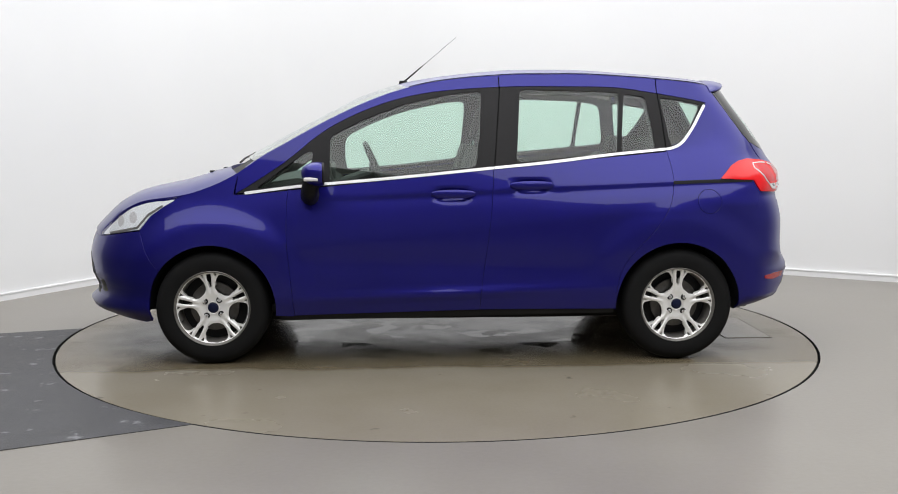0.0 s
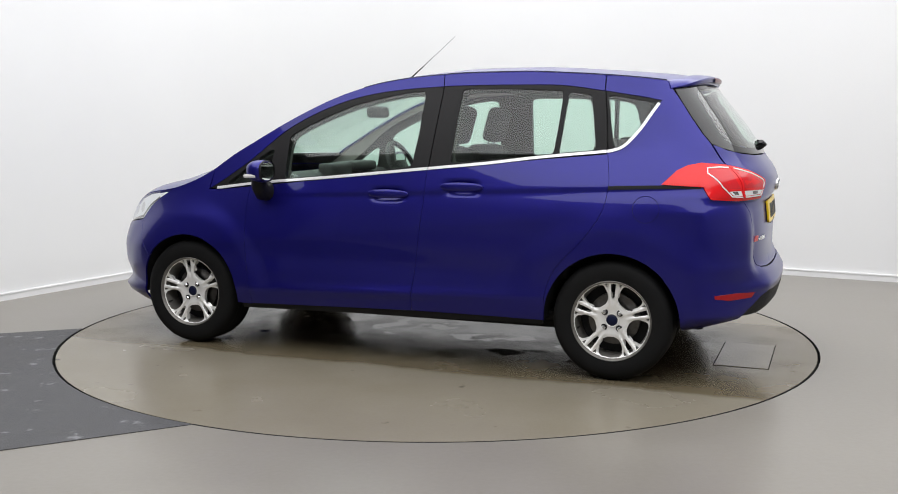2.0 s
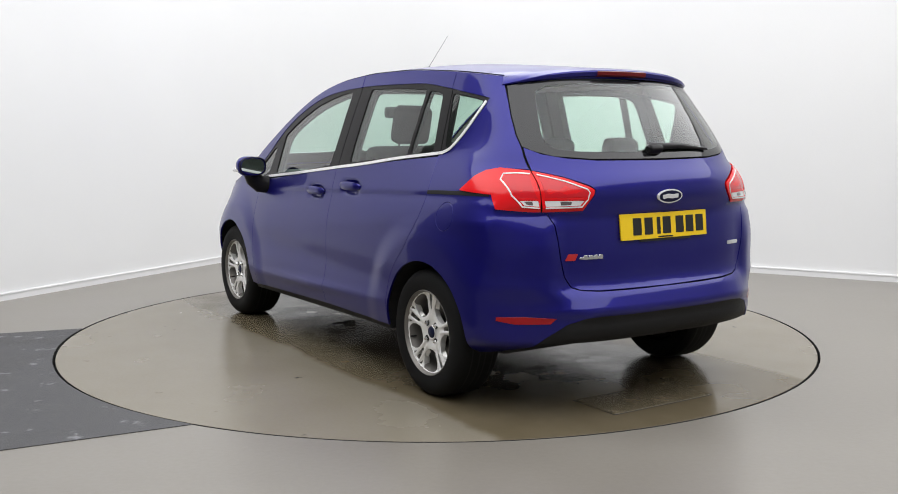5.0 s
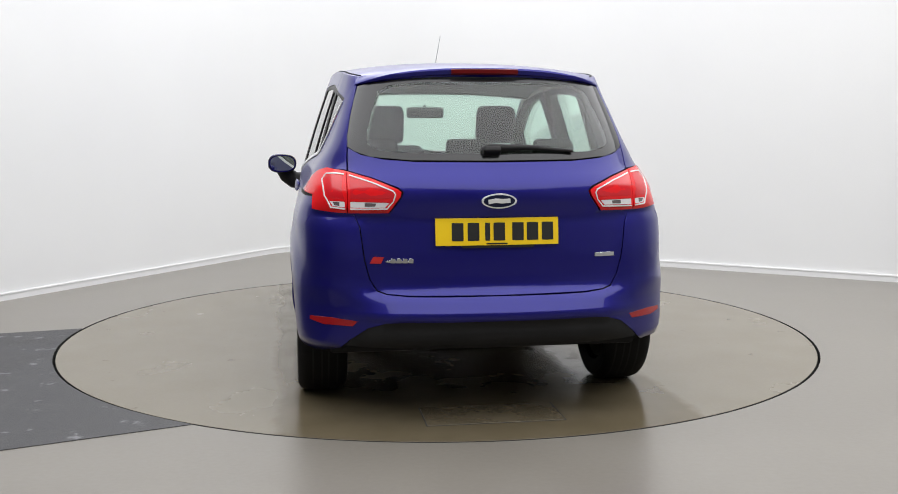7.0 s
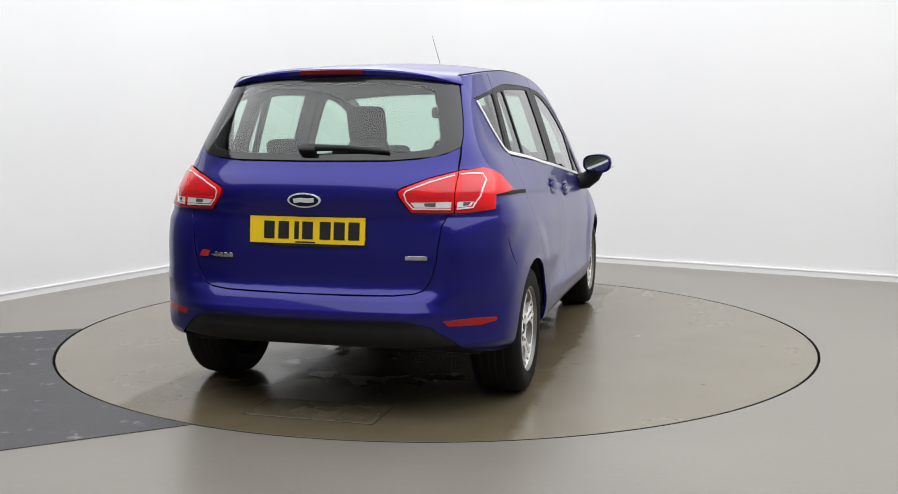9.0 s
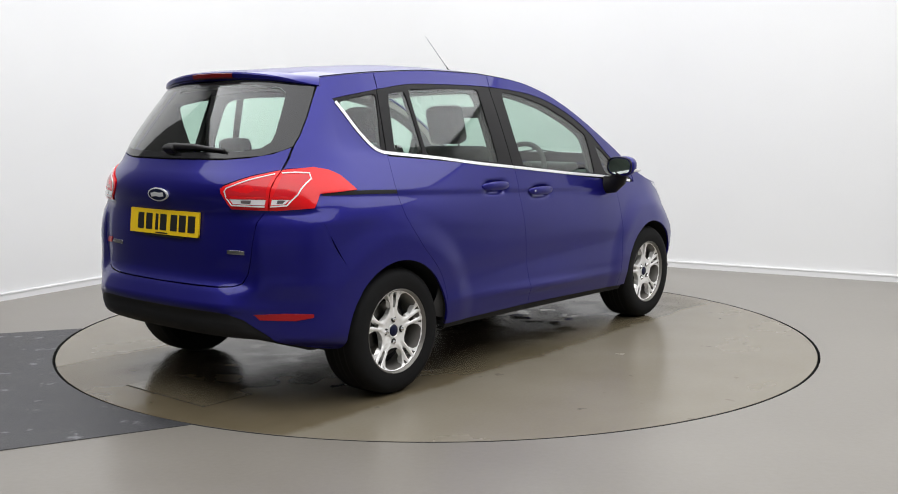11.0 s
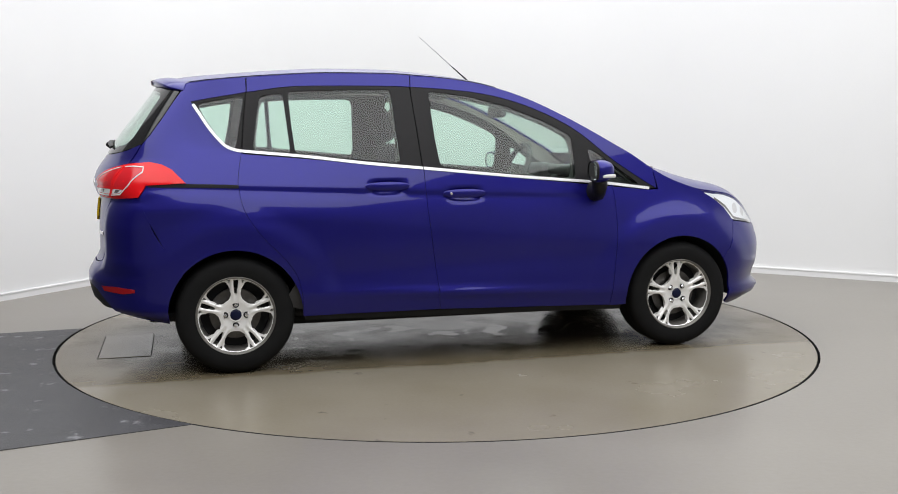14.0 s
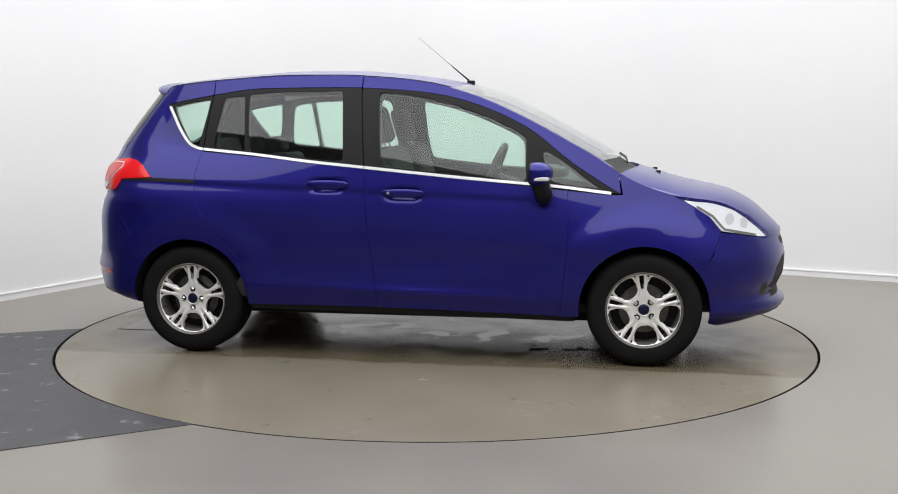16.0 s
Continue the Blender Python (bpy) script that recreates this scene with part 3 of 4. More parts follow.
def top_sheet(name, x0, x1, mat, parent, up=0.0, t0=-1.0, t1=1.0, nx=24, nt=28, label="", thick=0.012):
    verts = [top_at(x0 + (x1 - x0) * i / nx, t0 + (t1 - t0) * j / nt, up) for i in range(nx + 1) for j in range(nt + 1)]
    w = nt + 1
    faces = [(i * w + j, i * w + j + 1, (i + 1) * w + j + 1, (i + 1) * w + j) for i in range(nx) for j in range(nt)]
    bm = bmesh.new()
    vs = [bm.verts.new(v) for v in verts]
    for f in faces:
        bm.faces.new([vs[k] for k in f])
    rimset = [e for e in bm.edges if len(e.link_faces) == 1]
    ext = bmesh.ops.extrude_edge_only(bm, edges=rimset)
    for v in ext["geom"]:
        if isinstance(v, bmesh.types.BMVert):
            v.co.z -= thick
    return part(name, bm, mat, parent, label, smooth=45)


# ---- outlines of the panels, in metres on the car's side ----
BLACKTOP = "1.114,.908 1.036,.954 .85,1.076 .679,1.213 .541,1.295 .387,1.362 .234,1.41 .081,1.44 -.073,1.456 -.211,1.465 -.395,1.471 -.688,1.471 -.936,1.465 -1.154,1.434 -1.342,1.403 -1.434,1.385"
SHUT_F = ".83,.938 .841,.888 .845,.663 .828,.48 .808,.262"
SHUT_M = "-.25,1.038 -.241,.868 -.218,.655 -.184,.409 -.173,.285"
SHUT_R = "-1.19,1.135 -1.207,1.047 -1.213,.956 -1.202,.881 -1.173,.805 -1.099,.698 -1.010,.607"
CHROMELINE = "1.065,.909 .779,.944 .538,.965 .235,.991 -.25,1.038 -.554,1.067 -.859,1.103 -1.16,1.131 -1.226,1.141 -1.278,1.168 -1.340,1.241 -1.388,1.317 -1.422,1.371"


def arch(axle, a0, a1, r=0.338, n=26):
    """Points of a wheel arch from angle a0 to a1 (degrees, 0 towards the front)."""
    out = []
    for i in range(n + 1):
        a = radians(a0 + (a1 - a0) * i / n)
        x, z = axle + r * math.cos(a), WHEEL_Z + r * math.sin(a)
        out.append((ux(x, z), z))
    return out


def edge_run(xs):
    return [(ux(x, float(edge_z(x))), float(edge_z(x))) for x in xs]


def chrome_run(x0, x1, dz=-0.008, n=14):
    return [(ux(x, float(belt(x)) + dz), float(belt(x)) + dz) for x in np.linspace(x0, x1, n)]


GLASS_QUARTER_FRONT = "1.01,.932 .901,1.012 .80,1.085 .745,1.122 .703,1.133 .722,1.05 .751,.973 .842,.952"
GLASS_FRONT = ".616,1.204 .52,1.256 .417,1.304 .234,1.373 .051,1.415 -.08,1.437 -.193,1.446 -.179,1.212 -.157,1.048 .2,1.006 .619,.972"
GLASS_REAR = "-.401,1.455 -.684,1.451 -.944,1.440 -.932,1.257 -.918,1.119 -.688,1.098 -.373,1.068"
GLASS_REAR_SMALL = "-.970,1.433 -1.090,1.417 -1.114,1.27 -1.134,1.14 -.943,1.121"
GLASS_REAR_BOTH = "-.401,1.455 -.684,1.451 -.924,1.441 -1.088,1.417 -1.112,1.27 -1.132,1.14 -.948,1.122 -.688,1.098 -.373,1.068"
GLASS_QUARTER = "-1.168,1.415 -1.29,1.398 -1.404,1.375 -1.360,1.29 -1.284,1.18 -1.256,1.158 -1.220,1.151"


def mirrored(text):
    p = pairs(text)
    return p + [(-a, z) for a, z in p[::-1] if abs(a) > 1e-6]


def strip(line, half):
    """A band of constant width round a run of (length, z) points."""
    P = np.array(line)
    t = np.gradient(P, axis=0)
    t /= np.linalg.norm(t, axis=1)[:, None]
    n = np.stack([-t[:, 1], t[:, 0]], 1) * half
    return [tuple(q) for q in P + n] + [tuple(q) for q in (P - n)[::-1]]


def circle(cx, cz, r, n=28, sq=1.0):
    return [(cx + r * math.cos(2 * math.pi * k / n), cz + sq * r * math.sin(2 * math.pi * k / n)) for k in range(n)]


def crease_points():
    out = []
    for x in np.linspace(.80, -1.75, 150):
        for dz in (0.012, 0.0, -0.008, -0.015, -0.022, -0.030, -0.045):
            z = crease_z(x) + dz
            out.append((ux(x, z), z))
    return out


def car_side(car, g):
    mp, out = side_map(g), (0, g, 0)
    S = side_pts
    crease = crease_points()
    # front wing
    lamp_back = S("1.40,.893 1.49,.845 1.573,.787 1.636,.71")
    split = S("1.636,.71 1.60,.62 1.56,.55")
    fender = (chrome_run(.832, 1.06) + S("1.125,.902") + edge_run(np.linspace(1.10, 1.39, 8)) + lamp_back + split[1:]
              + arch(AXLE_F, 36, 187) + S(".82,.258") + curved(S(SHUT_F))[::-1][:-1])
    skin("front_wing", fender, mp, out, PAINT, car)
    # doors
    door = part_door("front_door", curved(S(SHUT_F)) + S("-.173,.285") + curved(S(SHUT_M))[::-1] + chrome_run(-.245, .825), mp, out, car, crease)
    handle(door, mp, out, g, -0.035, 0.900)
    if g < 0:
        skin("lock_cylinder", circle(ux(-0.115, .906), .906, .011, 16), mp, out, CHROME, door, lift=0.030, depth=0.006, gap=0)
    rear_edge = curved(S(SHUT_R + " -.942,.515 -.910,.407 -.902,.285"))
    rdoor = part_door("rear_door", curved(S(SHUT_M)) + rear_edge[::-1] + chrome_run(-1.185, -.255), mp, out, car, crease)
    handle(rdoor, mp, out, g, -0.451, 0.944)
    # cant rails over the doors, inner linings under them
    black = curved(S(BLACKTOP), 5)
    xs = [w for w in np.linspace(1.10, -0.285, 34)]
    front_black = [q for q in black if q[0] < ux(-.27, 1.46)] + S("-.288,1.469")
    cant_f = front_black + edge_run(xs[::-1])
    skin("a_pillar", cant_f, mp, out, PAINT, car, gap=0.0006)
    mid_black = S("-.292,1.469") + [q for q in black if ux(-.31, 1.46) < q[0] < ux(-1.14, 1.43)]
    cant_r = mid_black + S("-1.152,1.436") + edge_run(np.linspace(-1.15, -.29, 22))
    skin("door_top_rail", cant_r, mp, out, PAINT, car)
    skin("pillar_lining", cant_f, mp, out, LINER, car, lift=-0.03, depth=0.004, step=0.06)
    skin("pillar_lining", cant_r, mp, out, LINER, car, lift=-0.03, depth=0.004, step=0.06)
    # rear quarter
    chrome_end = curved(S(CHROMELINE))
    tail_chrome = [q for q in chrome_end if q[0] > ux(-1.2, 1.138)]
    hatch_side = S("r.556,1.452 r.575,1.38 r.597,1.30 r.613,1.22 r.616,1.17 r.620,1.13 r.620,1.075")
    lamp_front = S("-1.64,1.08 -1.583,1.068 -1.537,1.044 -1.471,.977 -1.664,.967 -1.685,.93 -1.70,.908")
    quarter = (rear_edge + arch(AXLE_R, -3, 140)[0:] + S("-1.58,.64 -1.655,.79") + lamp_front[::-1] + hatch_side[::-1]
               + edge_run(np.linspace(-1.46, -1.155, 10)) + S("-1.155,1.436") + [q for q in black if q[0] > ux(-1.17, 1.43)] + tail_chrome[::-1])
    fuel = circle(ux(-1.405, .858), .858, .064, 32)
    skin("rear_quarter", quarter, mp, out, PAINT, car, holes=[fuel] if g > 0 else [], step=0.028, extra=crease)
    if g > 0:
        flap = skin("fuel_flap", fuel, mp, out, PAINT, car, label="round blue fuel flap flush with the quarter panel")
        skin("flap_gap", circle(ux(-1.405, .858), .858, .075, 32), mp, out, GAP, flap, lift=-0.010, depth=0.002)
    inner = hatch_side[:17] + S("-1.55,1.13 -1.26,1.13") + tail_chrome + S("-1.44,1.395") + [q for q in black if q[0] > ux(-1.17, 1.43)][::-1] + edge_run(np.linspace(-1.155, -1.45, 8))
    skin("pillar_lining", inner, mp, out, TRIMDARK, car, lift=-0.03, depth=0.004, step=0.06)
    skin("tailgate_seal", strip(hatch_side[:-4], .022), mp, out, GAP, car, lift=-0.012, depth=0.004, gap=0)
    for seal in ("-.251,1.03 -.279,1.30 -.294,1.472 -.289,1.525", "-1.187,1.13 -1.174,1.30 -1.156,1.436 -1.152,1.50", "-1.19,1.135 -1.209,1.047 -1.213,.956 -1.202,.881 -1.173,.805 -1.099,.698", SHUT_M, SHUT_F):
        skin("door_seal", strip(curved(S(seal), 4), .018), mp, out, GAP, car, lift=-0.013, depth=0.003, gap=0)
    # sliding-door rail slot
    slot = skin("door_rail_slot", strip(S("-1.214,.957 -1.35,.962 -1.50,.966 -1.655,.968"), .0085), mp, out, GAP, car, lift=0.0015, depth=0.004, gap=0, label="black slot of the sliding door rail")
    # windows
    frames = ((1, front_black + curved(S("-.292,1.468 -.276,1.30 -.253,1.045"), 4)[1:] + chrome_run(-.25, 1.06, 0.002, 30), (GLASS_QUARTER_FRONT, GLASS_FRONT)),
              (2, mid_black + S("-1.155,1.434 -1.172,1.30 -1.187,1.141") + chrome_run(-1.183, -.258, 0.002, 24) + curved(S("-.258,1.045 -.281,1.30 -.296,1.468"), 4)[1:], (GLASS_REAR, GLASS_REAR_SMALL)),
              (3, [q for q in black if q[0] > ux(-1.158, 1.43)] + S("-1.427,1.372") + tail_chrome[::-1] + S("-1.193,1.141 -1.178,1.30 -1.16,1.434")[0:], (GLASS_QUARTER,)))
    for _, outer, holes in frames:
        hs = [curved_corner(S(h)) for h in holes]
        fr = skin("window_frame", outer, mp, out, BLACK, car, holes=hs, lift=-0.003, depth=0.03, gap=0.001, label="satin black window surround")
        if len(hs) > 1:
            wide = [curved_corner(S(h), 0.06) for h in holes]
            if holes[1] == GLASS_REAR_SMALL:
                wide = [curved_corner(S(GLASS_REAR_BOTH), 0.05)]
            skin("inner_frame", outer, mp, out, GREYTRIM, fr, holes=wide, lift=-0.040, depth=0.012, gap=-0.005, step=0.06)
        for h in hs:
            pane = skin("window_pane", h, mp, out, GLASS, fr, lift=-0.008, depth=0.003, gap=-0.003, label="green-tinted clear side glass")
            pane.visible_shadow = False
    # chrome waist line in three lengths
    line = curved(S(CHROMELINE), 8)
    u1, u2 = ux(-.252, 1.04), ux(-1.188, 1.137)
    us = [q[0] for q in line]

    def cut(a, b):
        """The run between two lengths, ended exactly on them."""
        ends = [(k, float(np.interp(k, us, [q[1] for q in line]))) for k in (a, b)]
        return ([ends[0]] if a > us[0] else []) + [q for q in line if a + .003 < q[0] < b - .003] + ([ends[1]] if b < us[-1] else [])
    for run in (cut(us[0] - 1, u1 - .002), cut(u1 + .002, u2 - .002), cut(u2 + .002, us[-1] + 1)):
        skin("waist_trim", strip(run, .0068), mp, out, BRIGHT, car, lift=0.005, depth=0.008, gap=0, edge=0.012, label="bright chrome waistline strip")
    # sill
    skin("sill", S(".885,.262 .4,.268 -.2,.279 -.895,.291 -.895,.256 -.2,.244 .4,.234 .885,.227"), mp, out, PLASTIC, car, lift=-0.010, depth=0.06, label="black plastic sill")
    # head lamp
    lamp = skin("headlamp", S("1.89,.666 1.842,.673 1.728,.696 1.638,.711 1.575,.788 1.50,.838 1.41,.890 1.463,.885 1.615,.861 1.739,.809 1.82,.747 1.86,.711 1.898,.675"), mp, out, CLEAR, car, lift=0.002, depth=0.004, label="clear headlamp with bright reflectors")
    skin("reflector", S("1.885,.670 1.842,.677 1.728,.700 1.641,.715 1.578,.789 1.50,.837 1.425,.884 1.463,.882 1.615,.858 1.739,.806 1.818,.745 1.857,.709 1.892,.676"), mp, out, LAMPSILVER, lamp, lift=-0.006, depth=0.01)
    for x, z, r in ((1.765, .752, .030), (1.685, .775, .031)):
        skin("lamp_bowl", circle(ux(x, z), z, r, 20), mp, out, PALELENS, lamp, lift=-0.0045, depth=0.003)
    skin("lamp_bezel", strip(S("1.835,.684 1.728,.708 1.655,.724 1.592,.793 1.51,.842"), .0055), mp, out, BARREL, lamp, lift=-0.0042, depth=0.003, gap=0)
    # mirror
    door_mirror(car, g)
    # wheel-arch liners
    for ax in (AXLE_F, AXLE_R):
        bm = bmesh.new()
        rows = []
        for y in (0.838, 0.50):
            row = []
            for a in range(-4, 190, 6):
                x, z = ax + .352 * math.cos(radians(a)), WHEEL_Z + .352 * math.sin(radians(a))
                wall = float(by_row(z, lambda line, n: (np.interp(-x, -line[0], line[1]),))[0, 0])
                row.append(bm.verts.new((x, g * min(y, wall - .014), z)))
            rows.append(row)
        for i in range(len(rows[0]) - 1):
            bm.faces.new((rows[0][i], rows[0][i + 1], rows[1][i + 1], rows[1][i]))
        hub = bm.verts.new((ax, g * 0.50, WHEEL_Z))
        for i in range(len(rows[0]) - 1):
            bm.faces.new((rows[1][i], rows[1][i + 1], hub))
        part("arch_liner", bm, GAP, car)
    # inner lining of the wing towards the arch
    skin("reflector", S("r.588,.450 r.610,.424 r.73,.420 r.785,.432 r.785,.450 r.70,.455"), mp, out, DEEPRED, car, lift=0.003, depth=0.006, label="deep red bumper reflector")
    # tail lamp, outer half on the wing
    outer_lamp = S("-1.64,1.08 -1.583,1.068 -1.537,1.044 -1.471,.977 -1.664,.967 -1.685,.93 -1.70,.908 r.65,.900 r.622,.901 r.622,1.069")
    tl = skin("tail_lamp", outer_lamp, mp, out, REDLENS, car, lift=0.006, depth=0.02, gap=0.0006, label="red wrap-round tail lamp with pale outline")
    lamp_detail(tl, g)
    return door


def curved_corner(pts, round_r=0.022):
    """Rounds the corners of a closed outline a little."""
    out = []
    n = len(pts)
    for i in range(n):
        a, b, c = (np.array(pts[k % n]) for k in (i - 1, i, i + 1))
        la, lc = np.linalg.norm(a - b), np.linalg.norm(c - b)
        r = min(round_r, la * 0.45, lc * 0.45)
        p, q = b + (a - b) / la * r, b + (c - b) / lc * r
        out += [tuple(p), tuple(0.25 * p + 0.5 * b + 0.25 * q), tuple(q)]
    return out


def part_door(name, outer, mp, out, car, crease):
    return skin(name, outer, mp, out, PAINT, car, step=0.02, extra=crease)


def handle(door, mp, out, g, x, z):
    """A bow handle over a shallow oval cup."""
    u = ux(x, z)
    bm = bmesh.new()
    n, seg = 22, 10
    rings = []
    for i in range(n + 1):
        t = -1 + 2 * i / n
        uu = u + t * .118
        p = mp(np.array([uu]), np.array([z + .004]))[0]
        off = 0.002 + 0.012 * (1 - t ** 4) + 0.018 * math.exp(-(t * .118 / .085) ** 4)
        hz, hy = .006 + .018 * math.sqrt(max(0, 1 - t * t)), .004 + .007 * (1 - t * t)
        ring = []
        for k in range(seg):
            a = 2 * math.pi * k / seg
            ring.append(bm.verts.new((p[0], p[1] + g * (off + hy * math.cos(a)), p[2] + hz * math.sin(a))))
        rings.append(ring)
    for p, q in zip(rings, rings[1:]):
        for k in range(seg):
            bm.faces.new((p[k], p[(k + 1) % seg], q[(k + 1) % seg], q[k]))
    bm.faces.new(rings[0])
    bm.faces.new(rings[-1])
    part("door_handle", bm, PAINT, door, "body-coloured bow handle", smooth=50)


def door_mirror(car, g):
    """Mirror head on a foot, with a turn signal, seen from front and back."""
    c = Vector((0.674 - 0.010 * g, g * 0.915, 1.017))
    bm = bmesh.new()
    bmesh.ops.create_uvsphere(bm, u_segments=24, v_segments=16, radius=1.0)
    for v in bm.verts:
        x, y, z = v.co
        fx = 0.088 if x > 0 else 0.060
        x2 = max(x, -0.35)
        y, z = math.copysign(abs(y) ** 0.78, y), math.copysign(abs(z) ** 0.82, z)
        v.co = (x2 * fx, y * 0.092, z * (0.060 + 0.006 * y * g) + 0.004 * x)
    bm.transform(Matrix.Translation(c) @ Matrix.Rotation(radians(5 * g), 4, "Z"))
    head = part("mirror_head", bm, PAINT, car, "blue door mirror housing", smooth=60)
    m = Matrix.Translation(c) @ Matrix.Rotation(radians(5 * g), 4, "Z")
    bm = bmesh.new()
    bmesh.ops.create_circle(bm, cap_ends=True, segments=28, radius=1.0)
    for v in bm.verts:
        v.co = (math.copysign(abs(v.co.x) ** 0.75, v.co.x), math.copysign(abs(v.co.y) ** 0.75, v.co.y), 0)
    bm.transform(m @ Matrix.Translation((-0.0235, 0, 0)) @ Matrix.Rotation(radians(-90), 4, "Y") @ Matrix.Diagonal((0.048, 0.078, 1, 1)))
    part("mirror_glass", bm, MIRROR, head)
    rim = lathe([(0.86, 0.0), (1.02, -0.006), (1.06, 0.002), (0.98, 0.008)], 28, "Z")
    for v in rim.verts:
        v.co = (math.copysign(abs(v.co.x) ** 0.75, v.co.x), math.copysign(abs(v.co.y) ** 0.75, v.co.y), v.co.z)
    rim.transform(m @ Matrix.Translation((-0.0200, 0, 0)) @ Matrix.Rotation(radians(-90), 4, "Y") @ Matrix.Diagonal((0.056, 0.087, 1, 1)))
    part("mirror_rim", rim, BLACK, head)
    part("turn_signal", box(0.040, g * 0.044, -0.024, 0.074, 0.092, 0.020, 0.008, 2, m), PALELENS, head, "clear side repeater strip")
    foot = tube([(0.715, g * 0.79, 0.90), (0.722, g * 0.84, 0.905), (0.712, g * 0.885, 0.94), (0.697, g * 0.91, 0.985)], [0.056, 0.055, 0.054, 0.052], 12, 0.8)
    part("mirror_foot", foot, BLACK, car, "black mirror foot", smooth=50)


def lamp_detail(tl, g):
    mp, out = side_map(g), (0, g, 0)
    S = side_pts
    skin("lamp_chamber", S("r.632,1.050 r.665,1.053 r.70,1.050 r.714,1.03 r.706,.975 r.694,.955 r.632,.955"), mp, out, LAMPRED, tl, lift=0.0075, depth=0.004)
    ringline = S("r.630,1.054 r.665,1.057 r.702,1.054 r.719,1.03 r.711,.965 r.699,.945 r.688,.919 r.630,.915")
    skin("lamp_outline", strip(ringline, .0021), mp, out, PALELENS, tl, lift=0.009, depth=0.004, gap=0, edge=0.012)
    skin("reversing_lens", S("r.632,.944 r.690,.943 r.680,.925 r.632,.921"), mp, out, PALELENS, tl, lift=0.008, depth=0.004, gap=0)
    skin("lamp_divider", S("r.632,.955 r.694,.955 r.692,.947 r.632,.948"), mp, out, REDLENS, tl, lift=0.0095, depth=0.004, gap=0)
    skin("lamp_shade", S("r.652,.941 r.678,.940 r.672,.928 r.652,.926"), mp, out, SMOKE, tl, lift=0.0095, depth=0.003, gap=0)


def hatch_lamp(hatch, g):
    mp, out = rear_map, (-1, 0, 0)
    M = lambda text: [(g * a, z) for a, z in pairs(text)]
    tl = skin("hatch_lamp", M(".619,1.067 .52,1.040 .42,1.000 .403,.988 .408,.968 .455,.904 .619,.900"), mp, out, REDLENS, hatch, lift=0.006, depth=0.02, gap=0.0006, label="red inner tail lamp on the tailgate")
    skin("lamp_chamber", M(".608,1.047 .52,1.020 .44,.988 .434,.976 .440,.960 .608,.957"), mp, out, LAMPRED, tl, lift=0.0075, depth=0.004)
    skin("lamp_outline", strip(M(".609,1.051 .52,1.024 .435,.990 .427,.978 .437,.948 .462,.919 .609,.915"), .0021), mp, out, PALELENS, tl, lift=0.009, depth=0.004, gap=0, edge=0.012)
    skin("reversing_lens", M(".608,.944 .452,.944 .470,.925 .608,.921"), mp, out, PALELENS, tl, lift=0.008, depth=0.004, gap=0)
    skin("lamp_divider", M(".608,.954 .436,.955 .440,.947 .608,.948"), mp, out, REDLENS, tl, lift=0.0095, depth=0.004, gap=0)
    skin("lamp_shade", M(".550,.941 .505,.940 .510,.928 .550,.926"), mp, out, SMOKE, tl, lift=0.0095, depth=0.003, gap=0)


